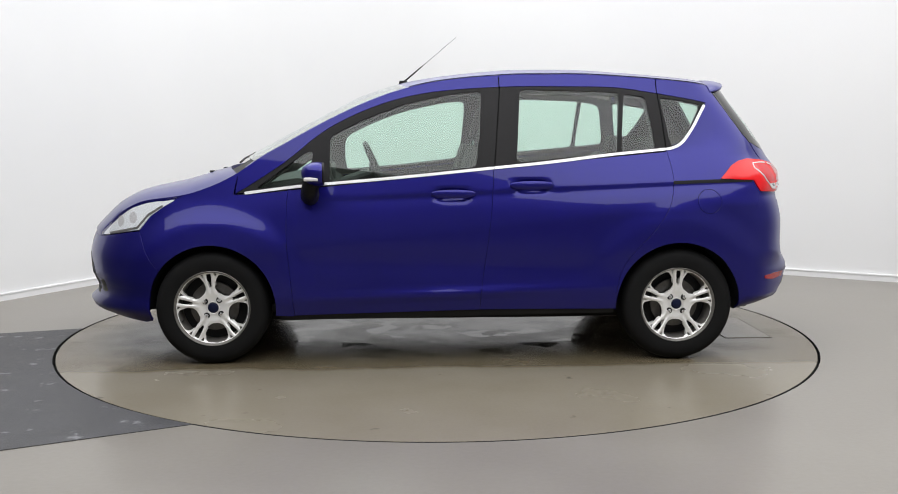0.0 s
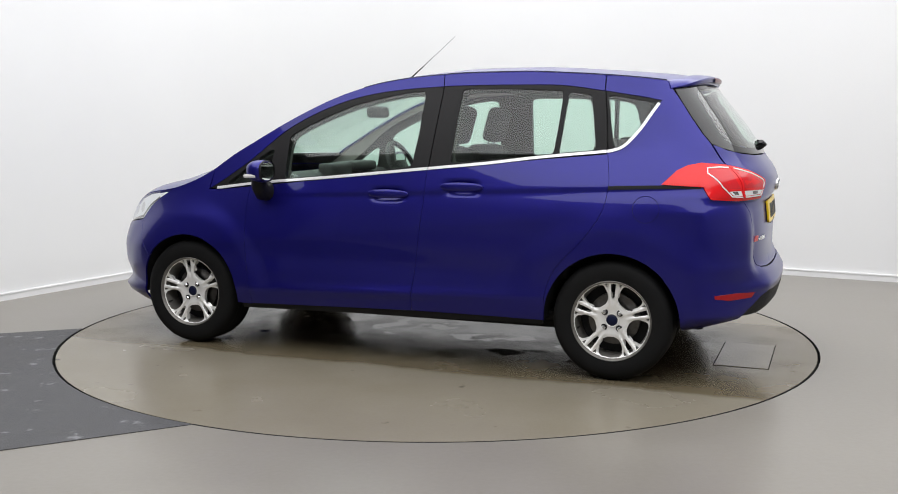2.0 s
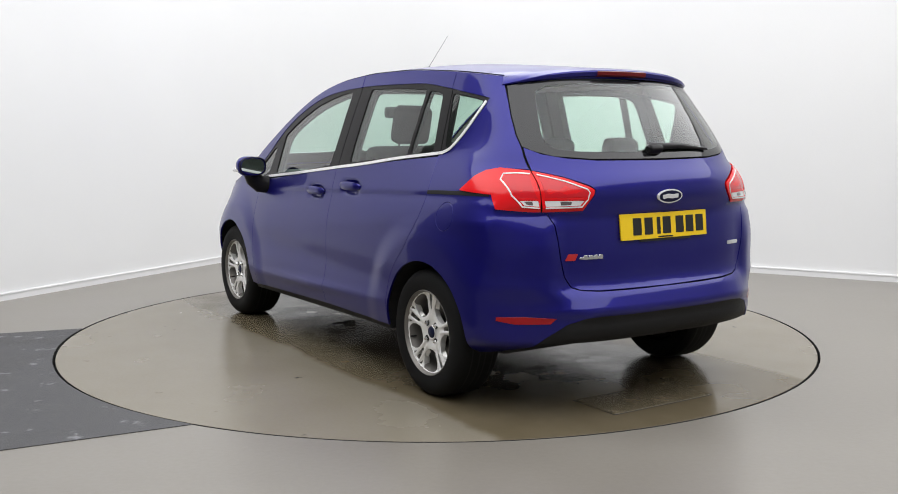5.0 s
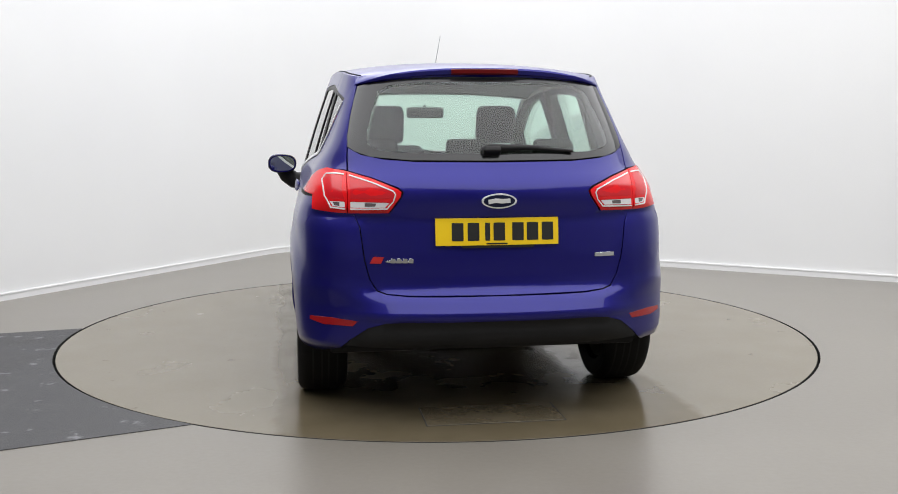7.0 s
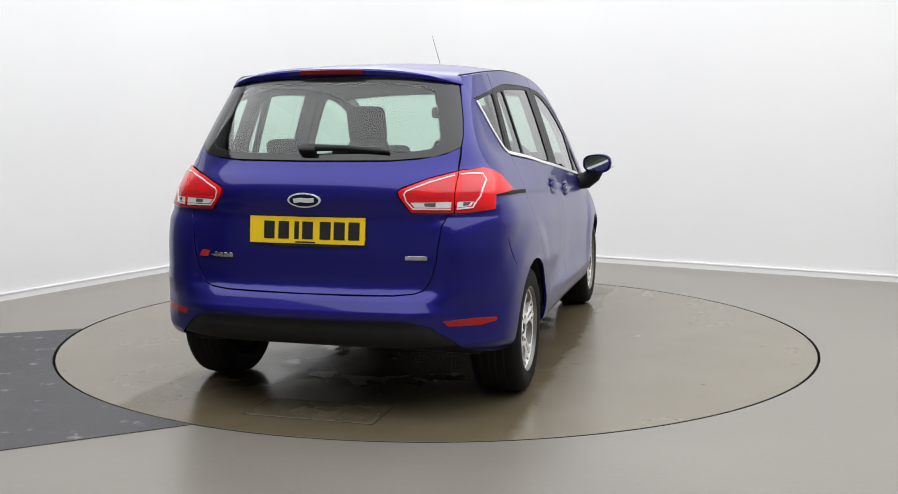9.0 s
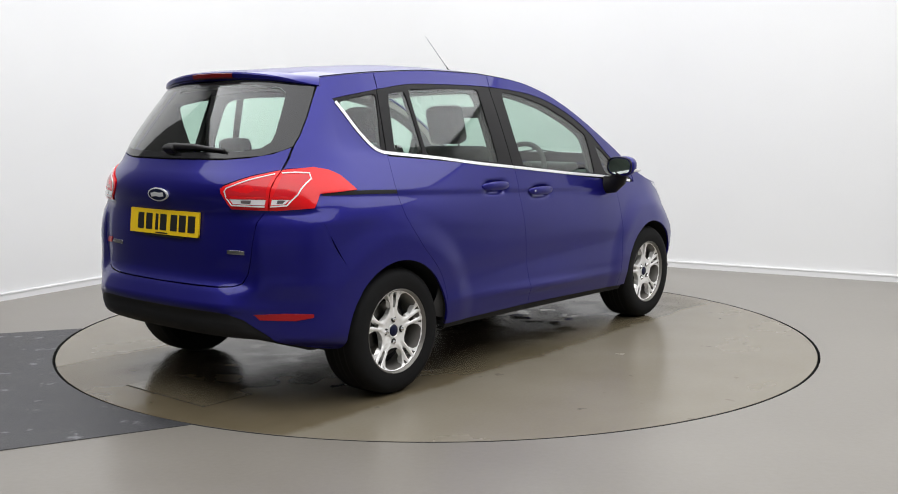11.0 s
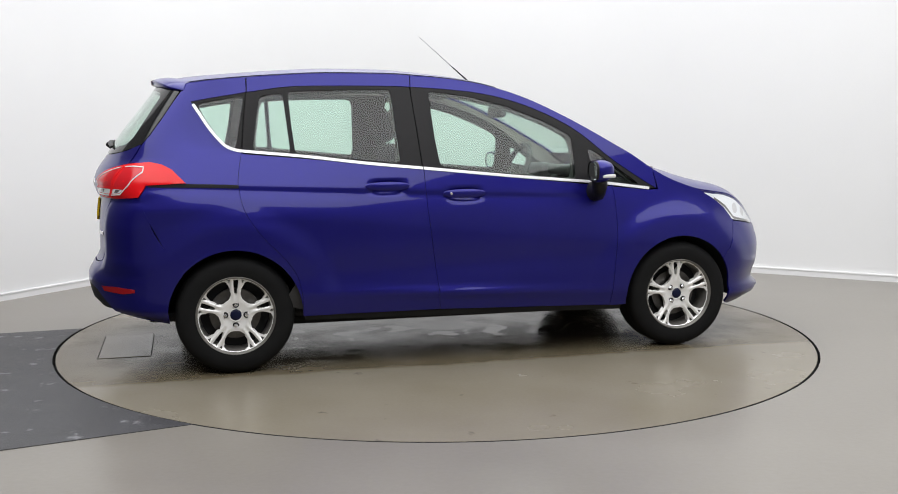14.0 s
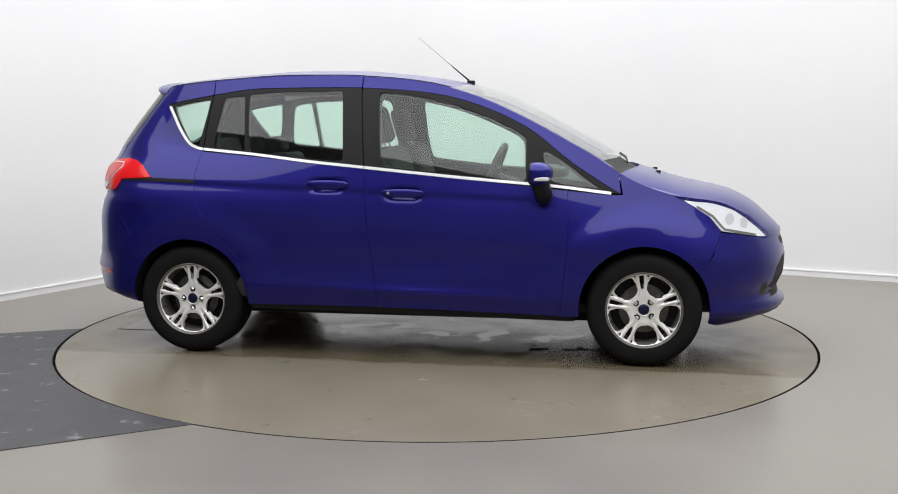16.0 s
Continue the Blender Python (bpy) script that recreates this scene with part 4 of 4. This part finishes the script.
def car_rear(car):
    out = (-1, 0, 0)
    lower = mirrored("0,.552 .38,.556 .47,.563 .507,.576 .535,.62 .556,.70 .574,.84 .596,.888 .616,.897 .453,.900 .404,.966 .396,.988 .415,1.006 .52,1.046 .616,1.072 .614,1.09 .615,1.13 .611,1.168 .56,1.140 .47,1.122 .34,1.112 0,1.109")
    hatch = skin("tailgate", lower, rear_map, out, PAINT, car, label="blue tailgate panel")
    for g in (1, -1):
        hatch_lamp(hatch, g)
    outer = mirrored("0,1.472 .3,1.468 .45,1.459 .5545,1.440 .5735,1.38 .5955,1.30 .6115,1.22 .6135,1.172 .585,1.152 .52,1.130 .36,1.117 0,1.114")
    hole = mirrored("0,1.452 .3,1.449 .42,1.438 .470,1.41 .505,1.31 .528,1.23 .530,1.19 .50,1.165 .42,1.152 .2,1.146 0,1.145")
    fr = skin("window_frame", outer, rear_map, out, FRIT, hatch, holes=[hole], depth=0.02, label="black printed border of the rear window")
    pane = skin("window_pane", hole, rear_map, out, GLASS, fr, lift=-0.0005, depth=0.003, gap=-0.001, label="tinted rear window glass")
    pane.visible_shadow = False
    # bumper, one piece round both corners
    half = (arch(AXLE_R, 186, 140) + side_pts("-1.58,.64 -1.655,.79 -1.70,.905 r.66,.897 r.622,.896 r.600,.888 r.580,.84 r.562,.70 r.541,.62 r.512,.571 r.47,.558 r.38,.550 r.2,.547"))
    low = side_pts("r.2,.449 r.40,.451 r.478,.447 r.55,.424 r.625,.365 r.665,.325 -1.68,.285 -1.62,.272")
    bump = half + [(2 * rear_mid(z) - u, z) for u, z in half[::-1]] + [(2 * rear_mid(z) - u, z) for u, z in low[::-1]] + low
    skin("rear_bumper", bump, side_map(1), out, PAINT, car, gap=-0.0012, label="blue rear bumper")
    skin("rear_valance", mirrored("0,.450 .40,.452 .478,.448 .55,.425 .622,.365 .645,.335 .56,.330 .3,.324 0,.322"), rear_map, out, PLASTIC, car, lift=-0.003, depth=0.02, gap=0.001, label="black plastic rear valance")
    # number plate in its recess, written as plain bars
    pl = skin("number_plate", [(-.260, .763), (.264, .763), (.264, .877), (-.260, .877)], rear_map, out, YELLOW, hatch, lift=0.014, depth=0.010, gap=0, label="yellow number plate with black bars")
    for y in (.172, .105, .045, -.005, -.085, -.148, -.213):
        w = .010 if abs(y) == .045 else .024
        skin("plate_bar", [(y - w, .782), (y + w, .782), (y + w, .856), (y - w, .856)], rear_map, out, INK, pl, lift=0.0155, depth=0.002, gap=0)
    skin("plate_bar", [(-.04, .7665), (.05, .7665), (.05, .7715), (-.04, .7715)], rear_map, out, INK, pl, lift=0.0155, depth=0.002, gap=0)
    skin("plate_holder", [(-.15, .752), (.15, .752), (.16, .7635), (-.16, .7635)], rear_map, out, INK, hatch, lift=0.010, depth=0.008, gap=0)
    # oval badge and model marks
    bd = skin("badge", circle(0, .951, .074, 40, .40), rear_map, out, BRIGHT, hatch, lift=0.010, depth=0.010, gap=0, label="blue oval badge with a chrome rim")
    skin("badge_field", circle(0, .951, .066, 40, .36), rear_map, out, BADGEBLUE, bd, lift=0.0115, depth=0.002, gap=0)
    skin("badge_mark", strip([(.046, .948), (.016, .953), (-.013, .950), (-.046, .953)], .0085), rear_map, out, BRIGHT, bd, lift=0.0128, depth=0.002, gap=0, edge=0.008)
    skin("model_mark", pairs(".490,.690 .536,.690 .521,.717 .478,.717"), rear_map, out, REDPAINT, hatch, lift=0.004, depth=0.004, gap=0, label="small red and chrome model badge")
    skin("model_mark", pairs(".472,.697 .466,.701 .36,.701 .36,.694 .455,.693"), rear_map, out, CHROME, hatch, lift=0.004, depth=0.004, gap=0)
    for y in (.44, .415, .39, .365):
        skin("model_mark", pairs(f"{y+.009},.692 {y+.009},.710 {y-.008},.710 {y-.008},.692"), rear_map, out, CHROME, hatch, lift=0.005, depth=0.004, gap=0, edge=0.01)
    skin("engine_mark", pairs("-.430,.703 -.520,.703 -.520,.719 -.430,.719"), rear_map, out, CHROME, hatch, lift=0.004, depth=0.004, gap=0, label="small silver engine badge")
    # rear wiper
    w = new("rear_wiper")
    w.parent = car
    p = lambda y, z, d: Vector(rear_map(np.array([y]), np.array([z]))[0]) + Vector((-d, 0, d * 0.6))
    part("wiper_arm", tube([p(.05, 1.150, .008), p(.03, 1.160, .014), p(-.15, 1.160, .013), p(-.345, 1.146, .010)], [.018, .017, .011, .006], 10), BLACK, w, smooth=50)
    part("wiper_blade", tube([p(.02, 1.176, .006), p(-.15, 1.168, .008), p(-.34, 1.150, .008)], [.006, .008, .005], 8), BLACK, w, smooth=50)
    part("wiper_cap", box(0, 0, 0, .042, .075, .030, .010, 3, Matrix.Translation(p(.015, 1.148, .012)) @ Matrix.Rotation(radians(40), 4, "Y")), BLACK, w, smooth=40)


def car_front(car):
    out = (1, 0, 0)
    half = arch(AXLE_F, 36, -13) + side_pts("1.62,.208 1.75,.222 1.85,.245")
    half2 = side_pts("1.56,.55 1.60,.62 1.636,.706 1.728,.692 1.838,.672 1.90,.66")
    full = half2[::-1] + half + [(2 * front_mid(z) - u, z) for u, z in half[::-1]] + [(2 * front_mid(z) - u, z) for u, z in half2]
    skin("front_bumper", full, side_map(1), out, PAINT, car, label="blue front bumper")
    skin("lower_grille", mirrored("0,.56 .34,.55 .44,.50 .48,.40 .42,.33 0,.32"), front_map, out, PLASTIC, car, lift=0.001, depth=0.006)
    skin("upper_grille", mirrored("0,.655 .33,.652 .30,.61 0,.60"), front_map, out, PLASTIC, car, lift=0.001, depth=0.006)
    for g in (1, -1):
        # flat black patch paints the shade of a recess onto the bumper
        skin("fog_recess_shade", side_pts("1.875,.43 1.905,.42 1.91,.355 1.87,.345 1.855,.37"), side_map(g), (0, g, 0), INK, car, lift=0.001, depth=0.004)
    top_sheet("bonnet", 1.11, 1.90, PAINT, car, t0=-0.998, t1=0.998, nx=26, label="blue bonnet", thick=0.03)
    top_sheet("cowl", 0.99, 1.118, PLASTIC, car, up=-0.02, t0=-.95, t1=.95, nx=4)
    ws = top_sheet("windscreen", 0.20, 1.01, GLASS, car, t0=-.955, t1=.955, nx=20, thick=0.004, label="green-tinted windscreen")
    ws.visible_shadow = False
    for g in (1, -1):
        top_sheet("screen_edge", 0.19, 1.06, PAINT, car, t0=g * .955, t1=g, nx=20, nt=3)
        p = [top_at(1.06, g * .45, .0), top_at(1.04, g * .25, .004), top_at(1.0, -g * .05, .006)]
        part("wiper", tube(p, [.006, .006, .004], 8), BLACK, car, smooth=50)
        part("washer_jet", box(*top_at(1.22, g * .32, .003), .03, .016, .012, .004), BLACK, car)


def car_top(car):
    roof = top_sheet("roof", -1.46, 0.20, PAINT, car, nx=34, label="blue roof panel")
    for g in (1, -1):
        pts = [top_at(x, g * .972, .0005) for x in np.linspace(.19, -1.44, 40)]
        part("roof_seam", tube(pts, .0035, 6), GAP, roof, "thin black seam along the roof edge", smooth=60)
    hl = top_sheet("headliner", -1.42, 0.16, LINER, car, up=-0.045, t0=-.97, t1=.97, nx=20)
    # spoiler over the rear window
    bm = bmesh.new()
    rows = []
    n = 24
    for j in range(n + 1):
        t = -1 + 2 * j / n
        x0, y0, z0 = top_at(-1.452, t)
        ye = t * (0.556 + 0.010 * abs(t) ** 6)
        xt = -1.635 + 0.25 * ye * ye + 0.02 * abs(t) ** 6
        zt = 1.514 - 0.038 * abs(t) ** 2.5
        zl = 1.476 - .036 * abs(t) ** 3
        ul = Vector((float(rear_map(np.array([ye]), np.array([zl]))[0, 0]) + .002, ye, zl))
        k = 1 - abs(t) ** 4
        a, b = Vector((x0, y0, z0 + .001)), (ul + Vector((-.004, 0, .006))).lerp(Vector((xt, ye, zt)), k)
        ring = [a, a.lerp(b, .33) + Vector((0, 0, .004 + .003 * k)), a.lerp(b, .7) + Vector((0, 0, .003 + .004 * k)), b, b + Vector((-.003 * k, 0, -.001 - .007 * k)), b + Vector((.004 * k, 0, -.002 - .024 * k)), b.lerp(ul, .6) + Vector((.004 * k, 0, -.008 * k)), ul]
        rows.append([bm.verts.new(v) for v in ring])
    for p, q in zip(rows, rows[1:]):
        for k in range(7):
            bm.faces.new((p[k], p[k + 1], q[k + 1], q[k]))
    bm.faces.new(rows[0])
    bm.faces.new(rows[-1])
    sp = part("spoiler", bm, PAINT, car, "blue roof spoiler", smooth=38)
    zs = lambda y: 1.511 - 0.038 * abs(y / .552) ** 2.5
    bm = bmesh.new()
    prof = []
    for y in np.linspace(-.15, .15, 13):
        xt = -1.635 + 0.25 * y * y
        prof.append([bm.verts.new((xt - .0065 + dx, y, zs(y) + dz)) for dx, dz in ((.012, .003), (-.001, -.003), (.001, -.020), (.012, -.026))])
    for p, q in zip(prof, prof[1:]):
        for k in range(3):
            bm.faces.new((p[k], p[k + 1], q[k + 1], q[k]))
    part("brake_light", bm, BRAKERED, sp, "dark red high brake light", smooth=50)
    # aerial
    base = Vector((.212, -.02, 1.528))
    tip = Vector((-.096, -.027, 1.787))
    part("aerial", tube([base, base.lerp(tip, .35)], [.0055, .0030], 8), BLACK, car, smooth=60)
    part("aerial_whip", tube([base.lerp(tip, .34), tip], [.0020, .0012], 6), AERIAL, car, smooth=60)
    part("aerial_base", box(base.x + .01, base.y, base.z - .012, .05, .035, .03, .01), BLACK, car, smooth=40)


def wheel(car, ax, g, turn):
    """Tyre, silver five-twin-spoke rim, nuts and brake disc. The wheel's own axis is y, its face at +y."""
    w = new("wheel")
    w.parent = car
    w.matrix_basis = Matrix.Translation((ax, (0.792 if ax > 0 else 0.816) * g, WHEEL_Z)) @ Matrix.Rotation(0 if g > 0 else math.pi, 4, "Z")
    tagged(w, "silver five-spoke alloy wheel with a black tyre")
    prof = [(.196, .010), (.203, .020), (.212, .022), (.235, .026), (.262, .025), (.280, .018), (.293, .004), (.299, -.012), (.3015, -.03), (.302, -.095), (.3015, -.16), (.299, -.178), (.280, -.20), (.24, -.205), (.205, -.19)]
    part("tyre", lathe(prof, 72), RUBBER, w, "black rubber tyre", smooth=40)
    grooves = []
    for o in (-.04, -.08, -.11, -.15):
        grooves.append(lathe([(.3024, o), (.3024, o - .008)], 72))
    part("tread_groove", join(*grooves), GAP, w)
    rim = lathe([(.203, .012), (.2035, .017), (.199, .020), (.193, .014), (.188, -.004), (.180, -.02), (.176, -.09), (.19, -.17)], 72)
    part("rim_barrel", rim, BARREL, w, smooth=35)

    def face(a, b):
        r = np.hypot(a, b)
        y = -0.004 - 0.030 * np.exp(-(r / .075) ** 4) * 0.4 + 0.010 * np.clip((r - .06) / .13, 0, 1) ** 1.5
        # each arm of a spoke is a ridge with two flanks
        th = (np.degrees(np.arctan2(b, a)) - turn + 36) % 72 - 36
        across = np.abs(r * np.sin(np.radians(th)))
        line = .014 + .10 * np.clip(r - .10, 0, 1)
        y = y - 0.9 * np.minimum(np.abs(across - line), .012) * np.clip((r - .07) / .03, 0, 1) * np.clip((.192 - r) / .012, 0, 1)
        return np.stack([a, y, b], 1)

    def P(r, deg):
        return (r * math.cos(radians(deg)), r * math.sin(radians(deg)))
    holes = []
    for k in range(5):
        c = turn + 72 * k
        big = [P(.086, c + 36 - 13), P(.086, c + 36 + 13), P(.108, c + 36 + 23.5), P(.135, c + 36 + 24.5), P(.176, c + 36 + 20.5), P(.187, c + 36 + 14), P(.188, c + 36), P(.187, c + 36 - 14), P(.176, c + 36 - 20.5), P(.135, c + 36 - 24.5), P(.108, c + 36 - 23.5)]
        holes.append(curved_corner(big, 0.007))
        d = Vector(P(1, c))
        e = Vector((-d.y, d.x))
        holes.append([tuple(d * r + e * s) for r, s in ((.110, -.006), (.122, -.0085), (.165, -.0115), (.183, -.0115), (.183, .0115), (.165, .0115), (.122, .0085), (.110, .006))])
        for q in (-11.3, 11.3):
            holes.append([P(.166, c + q * 1.02), P(.186, c + q + 2.6), P(.187, c + q - 2.6)])
    sp = skin("spokes", circle(0, 0, .197, 72), face, (0, 1, 0), ALLOY, w, holes=holes, step=0.009, depth=0.034, gap=0, edge=0.010, label="silver twin-spoke rim face")
    for k in range(4):
        x, z = P(.054, turn + (0 if ax < 0 and g < 0 else 45) + 90 * k)
        # black disc round each nut stands in for its recess's shade
        part("nut_shade_disc", shift(lathe([(.0165, -.0105), (.0155, -.0118), (.0001, -.0118)], 20), x, 0, z), INK, sp)
        part("wheel_nut", shift(lathe([(.0001, .003), (.006, .002), (.0105, -.003), (.0108, -.016)], 6), x, 0, z), CHROME, sp, smooth=30)
    part("centre_cap", lathe([(.0001, -.004), (.020, -.005), (.026, -.008), (.029, -.014)], 32), BADGEBLUE, sp, "dark blue centre cap", smooth=60)
    part("cap_ring", lathe([(.029, -.010), (.032, -.008), (.034, -.012)], 32), ALLOY, sp, smooth=60)
    part("brake_disc", lathe([(.065, -.065), (.13, -.065), (.13, -.085)], 48), STEEL, w, smooth=30)
    part("brake_hub", lathe([(.0001, -.045), (.065, -.045), (.068, -.09), (.0001, -.12)], 32), PLASTIC, w, smooth=30)
    part("brake_backing", lathe([(.0001, -.10), (.178, -.10)], 40), PLASTIC, w)
    part("valve", shift(lathe([(.004, 0), (.004, -.03)], 8), *(lambda q: (q[0], -.0, q[1]))(P(.176, turn + 36 + 216))), INK, w)
    return w


def shift(bm, x, y, z):
    bm.transform(Matrix.Translation((x, y, z)))
    return bm


def seat(car, x, y, rear=False):
    w = 0.48 if not rear else 0.46
    tilt = Matrix.Translation((x - .20, y, .62)) @ Matrix.Rotation(radians(-16), 4, "Y")
    st = new("seat")
    st.parent = car
    tagged(st, "charcoal fabric car seat")
    part("seat_cushion", box(x + .06, y, .55, .52, w, .17, .05, 3), FABRIC, st, smooth=40)
    top = 0.56 if not rear else 0.50
    part("seat_back", box(0, 0, top - .30, .14, w, .56, .055, 3, tilt), FABRIC, st, smooth=40)
    if rear:
        part("headrest", box(-.02, 0, top + .045, .09, .20, .11, .035, 4, tilt), FABRIC, st, smooth=40)
    else:
        part("headrest", box(-.01, 0, .675, .10, .225, .215, .045, 4, tilt), FABRIC, st, smooth=40)
    for q in (-.06, .06):
        part("headrest_post", tube([tilt @ Vector((0, q, top - .06)), tilt @ Vector((-.005, q, top + .06))], .006, 8), CHROME, st, smooth=60)
    if not rear:
        part("seat_base", box(x + .02, y, .40, .45, .40, .14, .02), TRIMDARK, st)


def car_interior(car):
    trim = side_pts("1.05,.68 .98,.62 .90,.50 .865,.30 -.865,.30 -.90,.50 -1.0,.63 -1.2,.69 -1.42,.66 -1.56,.54 -1.66,.50 r.4,.50 r.2,.50")
    upper = side_pts("r.2,1.098 r.45,1.105 r.58,1.13 -1.55,1.125 -1.30,1.125") + chrome_run(-1.19, 1.05, -0.012, 24)
    full = trim + [(2 * rear_mid(z) - u, z) for u, z in trim[::-1]] + [(2 * rear_mid(z) - u, z) for u, z in (upper[::-1])] + upper
    skin("inner_trim", full, side_map(1), (-1, 0, 0), TRIMDARK, car, lift=-0.034, depth=0.003, step=0.06)
    part("floor_pan", box(-.30, 0, .285, 2.75, 1.40, .05, .02), PLASTIC, car)
    part("underbody", box(.12, 0, .215, 2.7, 1.0, .08, .03), GAP, car)
    part("undertray", box(.0, 0, .195, 1.70, 0.70, .10, .03), GAP, car)
    part("engine_block", box(1.40, 0, .48, .75, 0.92, .50, .05), PLASTIC, car)
    part("boot_floor", box(-1.52, 0, .55, .62, .98, .05, .02), TRIMDARK, car)
    part("exhaust", tube([(-1.2, -.35, .25), (-1.50, -.40, .27), (-1.60, -.40, .27)], .022, 12), PLASTIC, car, smooth=60)
    dash = [(1.02, .60), (1.06, .93), (.98, .965), (.85, .985), (.74, .975), (.68, .93), (.66, .85), (.72, .72), (.80, .60)]
    bm = bmesh.new()
    rows = [[bm.verts.new((x - .05 * (y / .7) ** 2, y, z)) for x, z in dash] for y in np.linspace(-.70, .70, 15)]
    for p, q in zip(rows, rows[1:]):
        for k in range(len(dash)):
            bm.faces.new((p[k], p[(k + 1) % len(dash)], q[(k + 1) % len(dash)], q[k]))
    bm.faces.new(rows[0])
    bm.faces.new(rows[-1])
    part("dashboard", bm, TRIMDARK, car, "dark grey dashboard", smooth=45)
    part("instrument_hood", box(.74, -.36, 1.0, .16, .34, .06, .025, 3), TRIMDARK, car, smooth=40)
    part("centre_stack", box(.70, 0, .97, .12, .26, .12, .03, 3), TRIMDARK, car, smooth=40)
    m = Matrix.Translation((.39, -.36, .98)) @ Matrix.Rotation(radians(-66), 4, "Y")
    sw = new("steering_wheel")
    sw.parent = car
    ringpts = [m @ Vector((.185 * math.cos(a), .185 * math.sin(a), 0)) for a in np.linspace(0, 2 * math.pi, 37)]
    part("steering_rim", tube(ringpts, .016, 10), TRIMDARK, sw, smooth=60)
    part("steering_hub", box(0, 0, -.01, .13, .15, .05, .02, 2, m), TRIMDARK, sw, smooth=40)
    for a in (90, 270, 180):
        part("steering_spoke", box(.10, 0, 0, .16, .035, .02, .006, 2, m @ Matrix.Rotation(radians(a), 4, "Z")), TRIMDARK, sw)
    part("steering_column", tube([(.41, -.36, .965), (.72, -.36, .86)], .04, 12), TRIMDARK, sw)
    for y in (.325, -.325):
        seat(car, .13, y)
    for y in (.44, 0, -.44):
        seat(car, -.78, y, True)
    part("seat_bench", box(-.66, 0, .44, .46, 1.30, .16, .03), FABRIC, car)
    part("parcel_shelf", box(-1.33, 0, 1.05, .50, 1.06, .03, .01), TRIMDARK, car)
    im = new("interior_mirror")
    im.parent = car
    part("mirror_body", box(.40, .0, 1.345, .05, .24, .07, .022, 3), TRIMDARK, im, smooth=40)
    part("mirror_stalk", tube([(.41, 0, 1.35), (.43, 0, 1.39)], .012, 8), TRIMDARK, im)


def build_car():
    car = new("car")
    tagged(car, "blue metallic five-door compact people carrier on the turntable", "car")
    for g in (1, -1):
        car_side(car, g)
    car_rear(car)
    car_front(car)
    car_top(car)
    car_interior(car)
    wheel(car, AXLE_F, 1, 84)
    wheel(car, AXLE_R, 1, 92)
    wheel(car, AXLE_F, -1, 85)
    wheel(car, AXLE_R, -1, 91)
    return car


car = build_car()


# ---- what turns ----
def heading(t):
    return 182.235 - 12.005 * t - 0.044 * (t / 10) ** 2


def motions():
    rows_table, rows_car = [], []
    for k in range(33):
        t = k * 0.5
        a = heading(t)
        c, s = math.cos(radians(a)), math.sin(radians(a))
        rows_table.append((t, pose(0, 0, 0, 0, 0, a)))
        rows_car.append((t, pose(c * -0.0164 - s * 0.0248, s * -0.0164 + c * 0.0248, 0, 0, 0, a)))
    walk(table, rows_table)
    walk(car, rows_car)


motions()
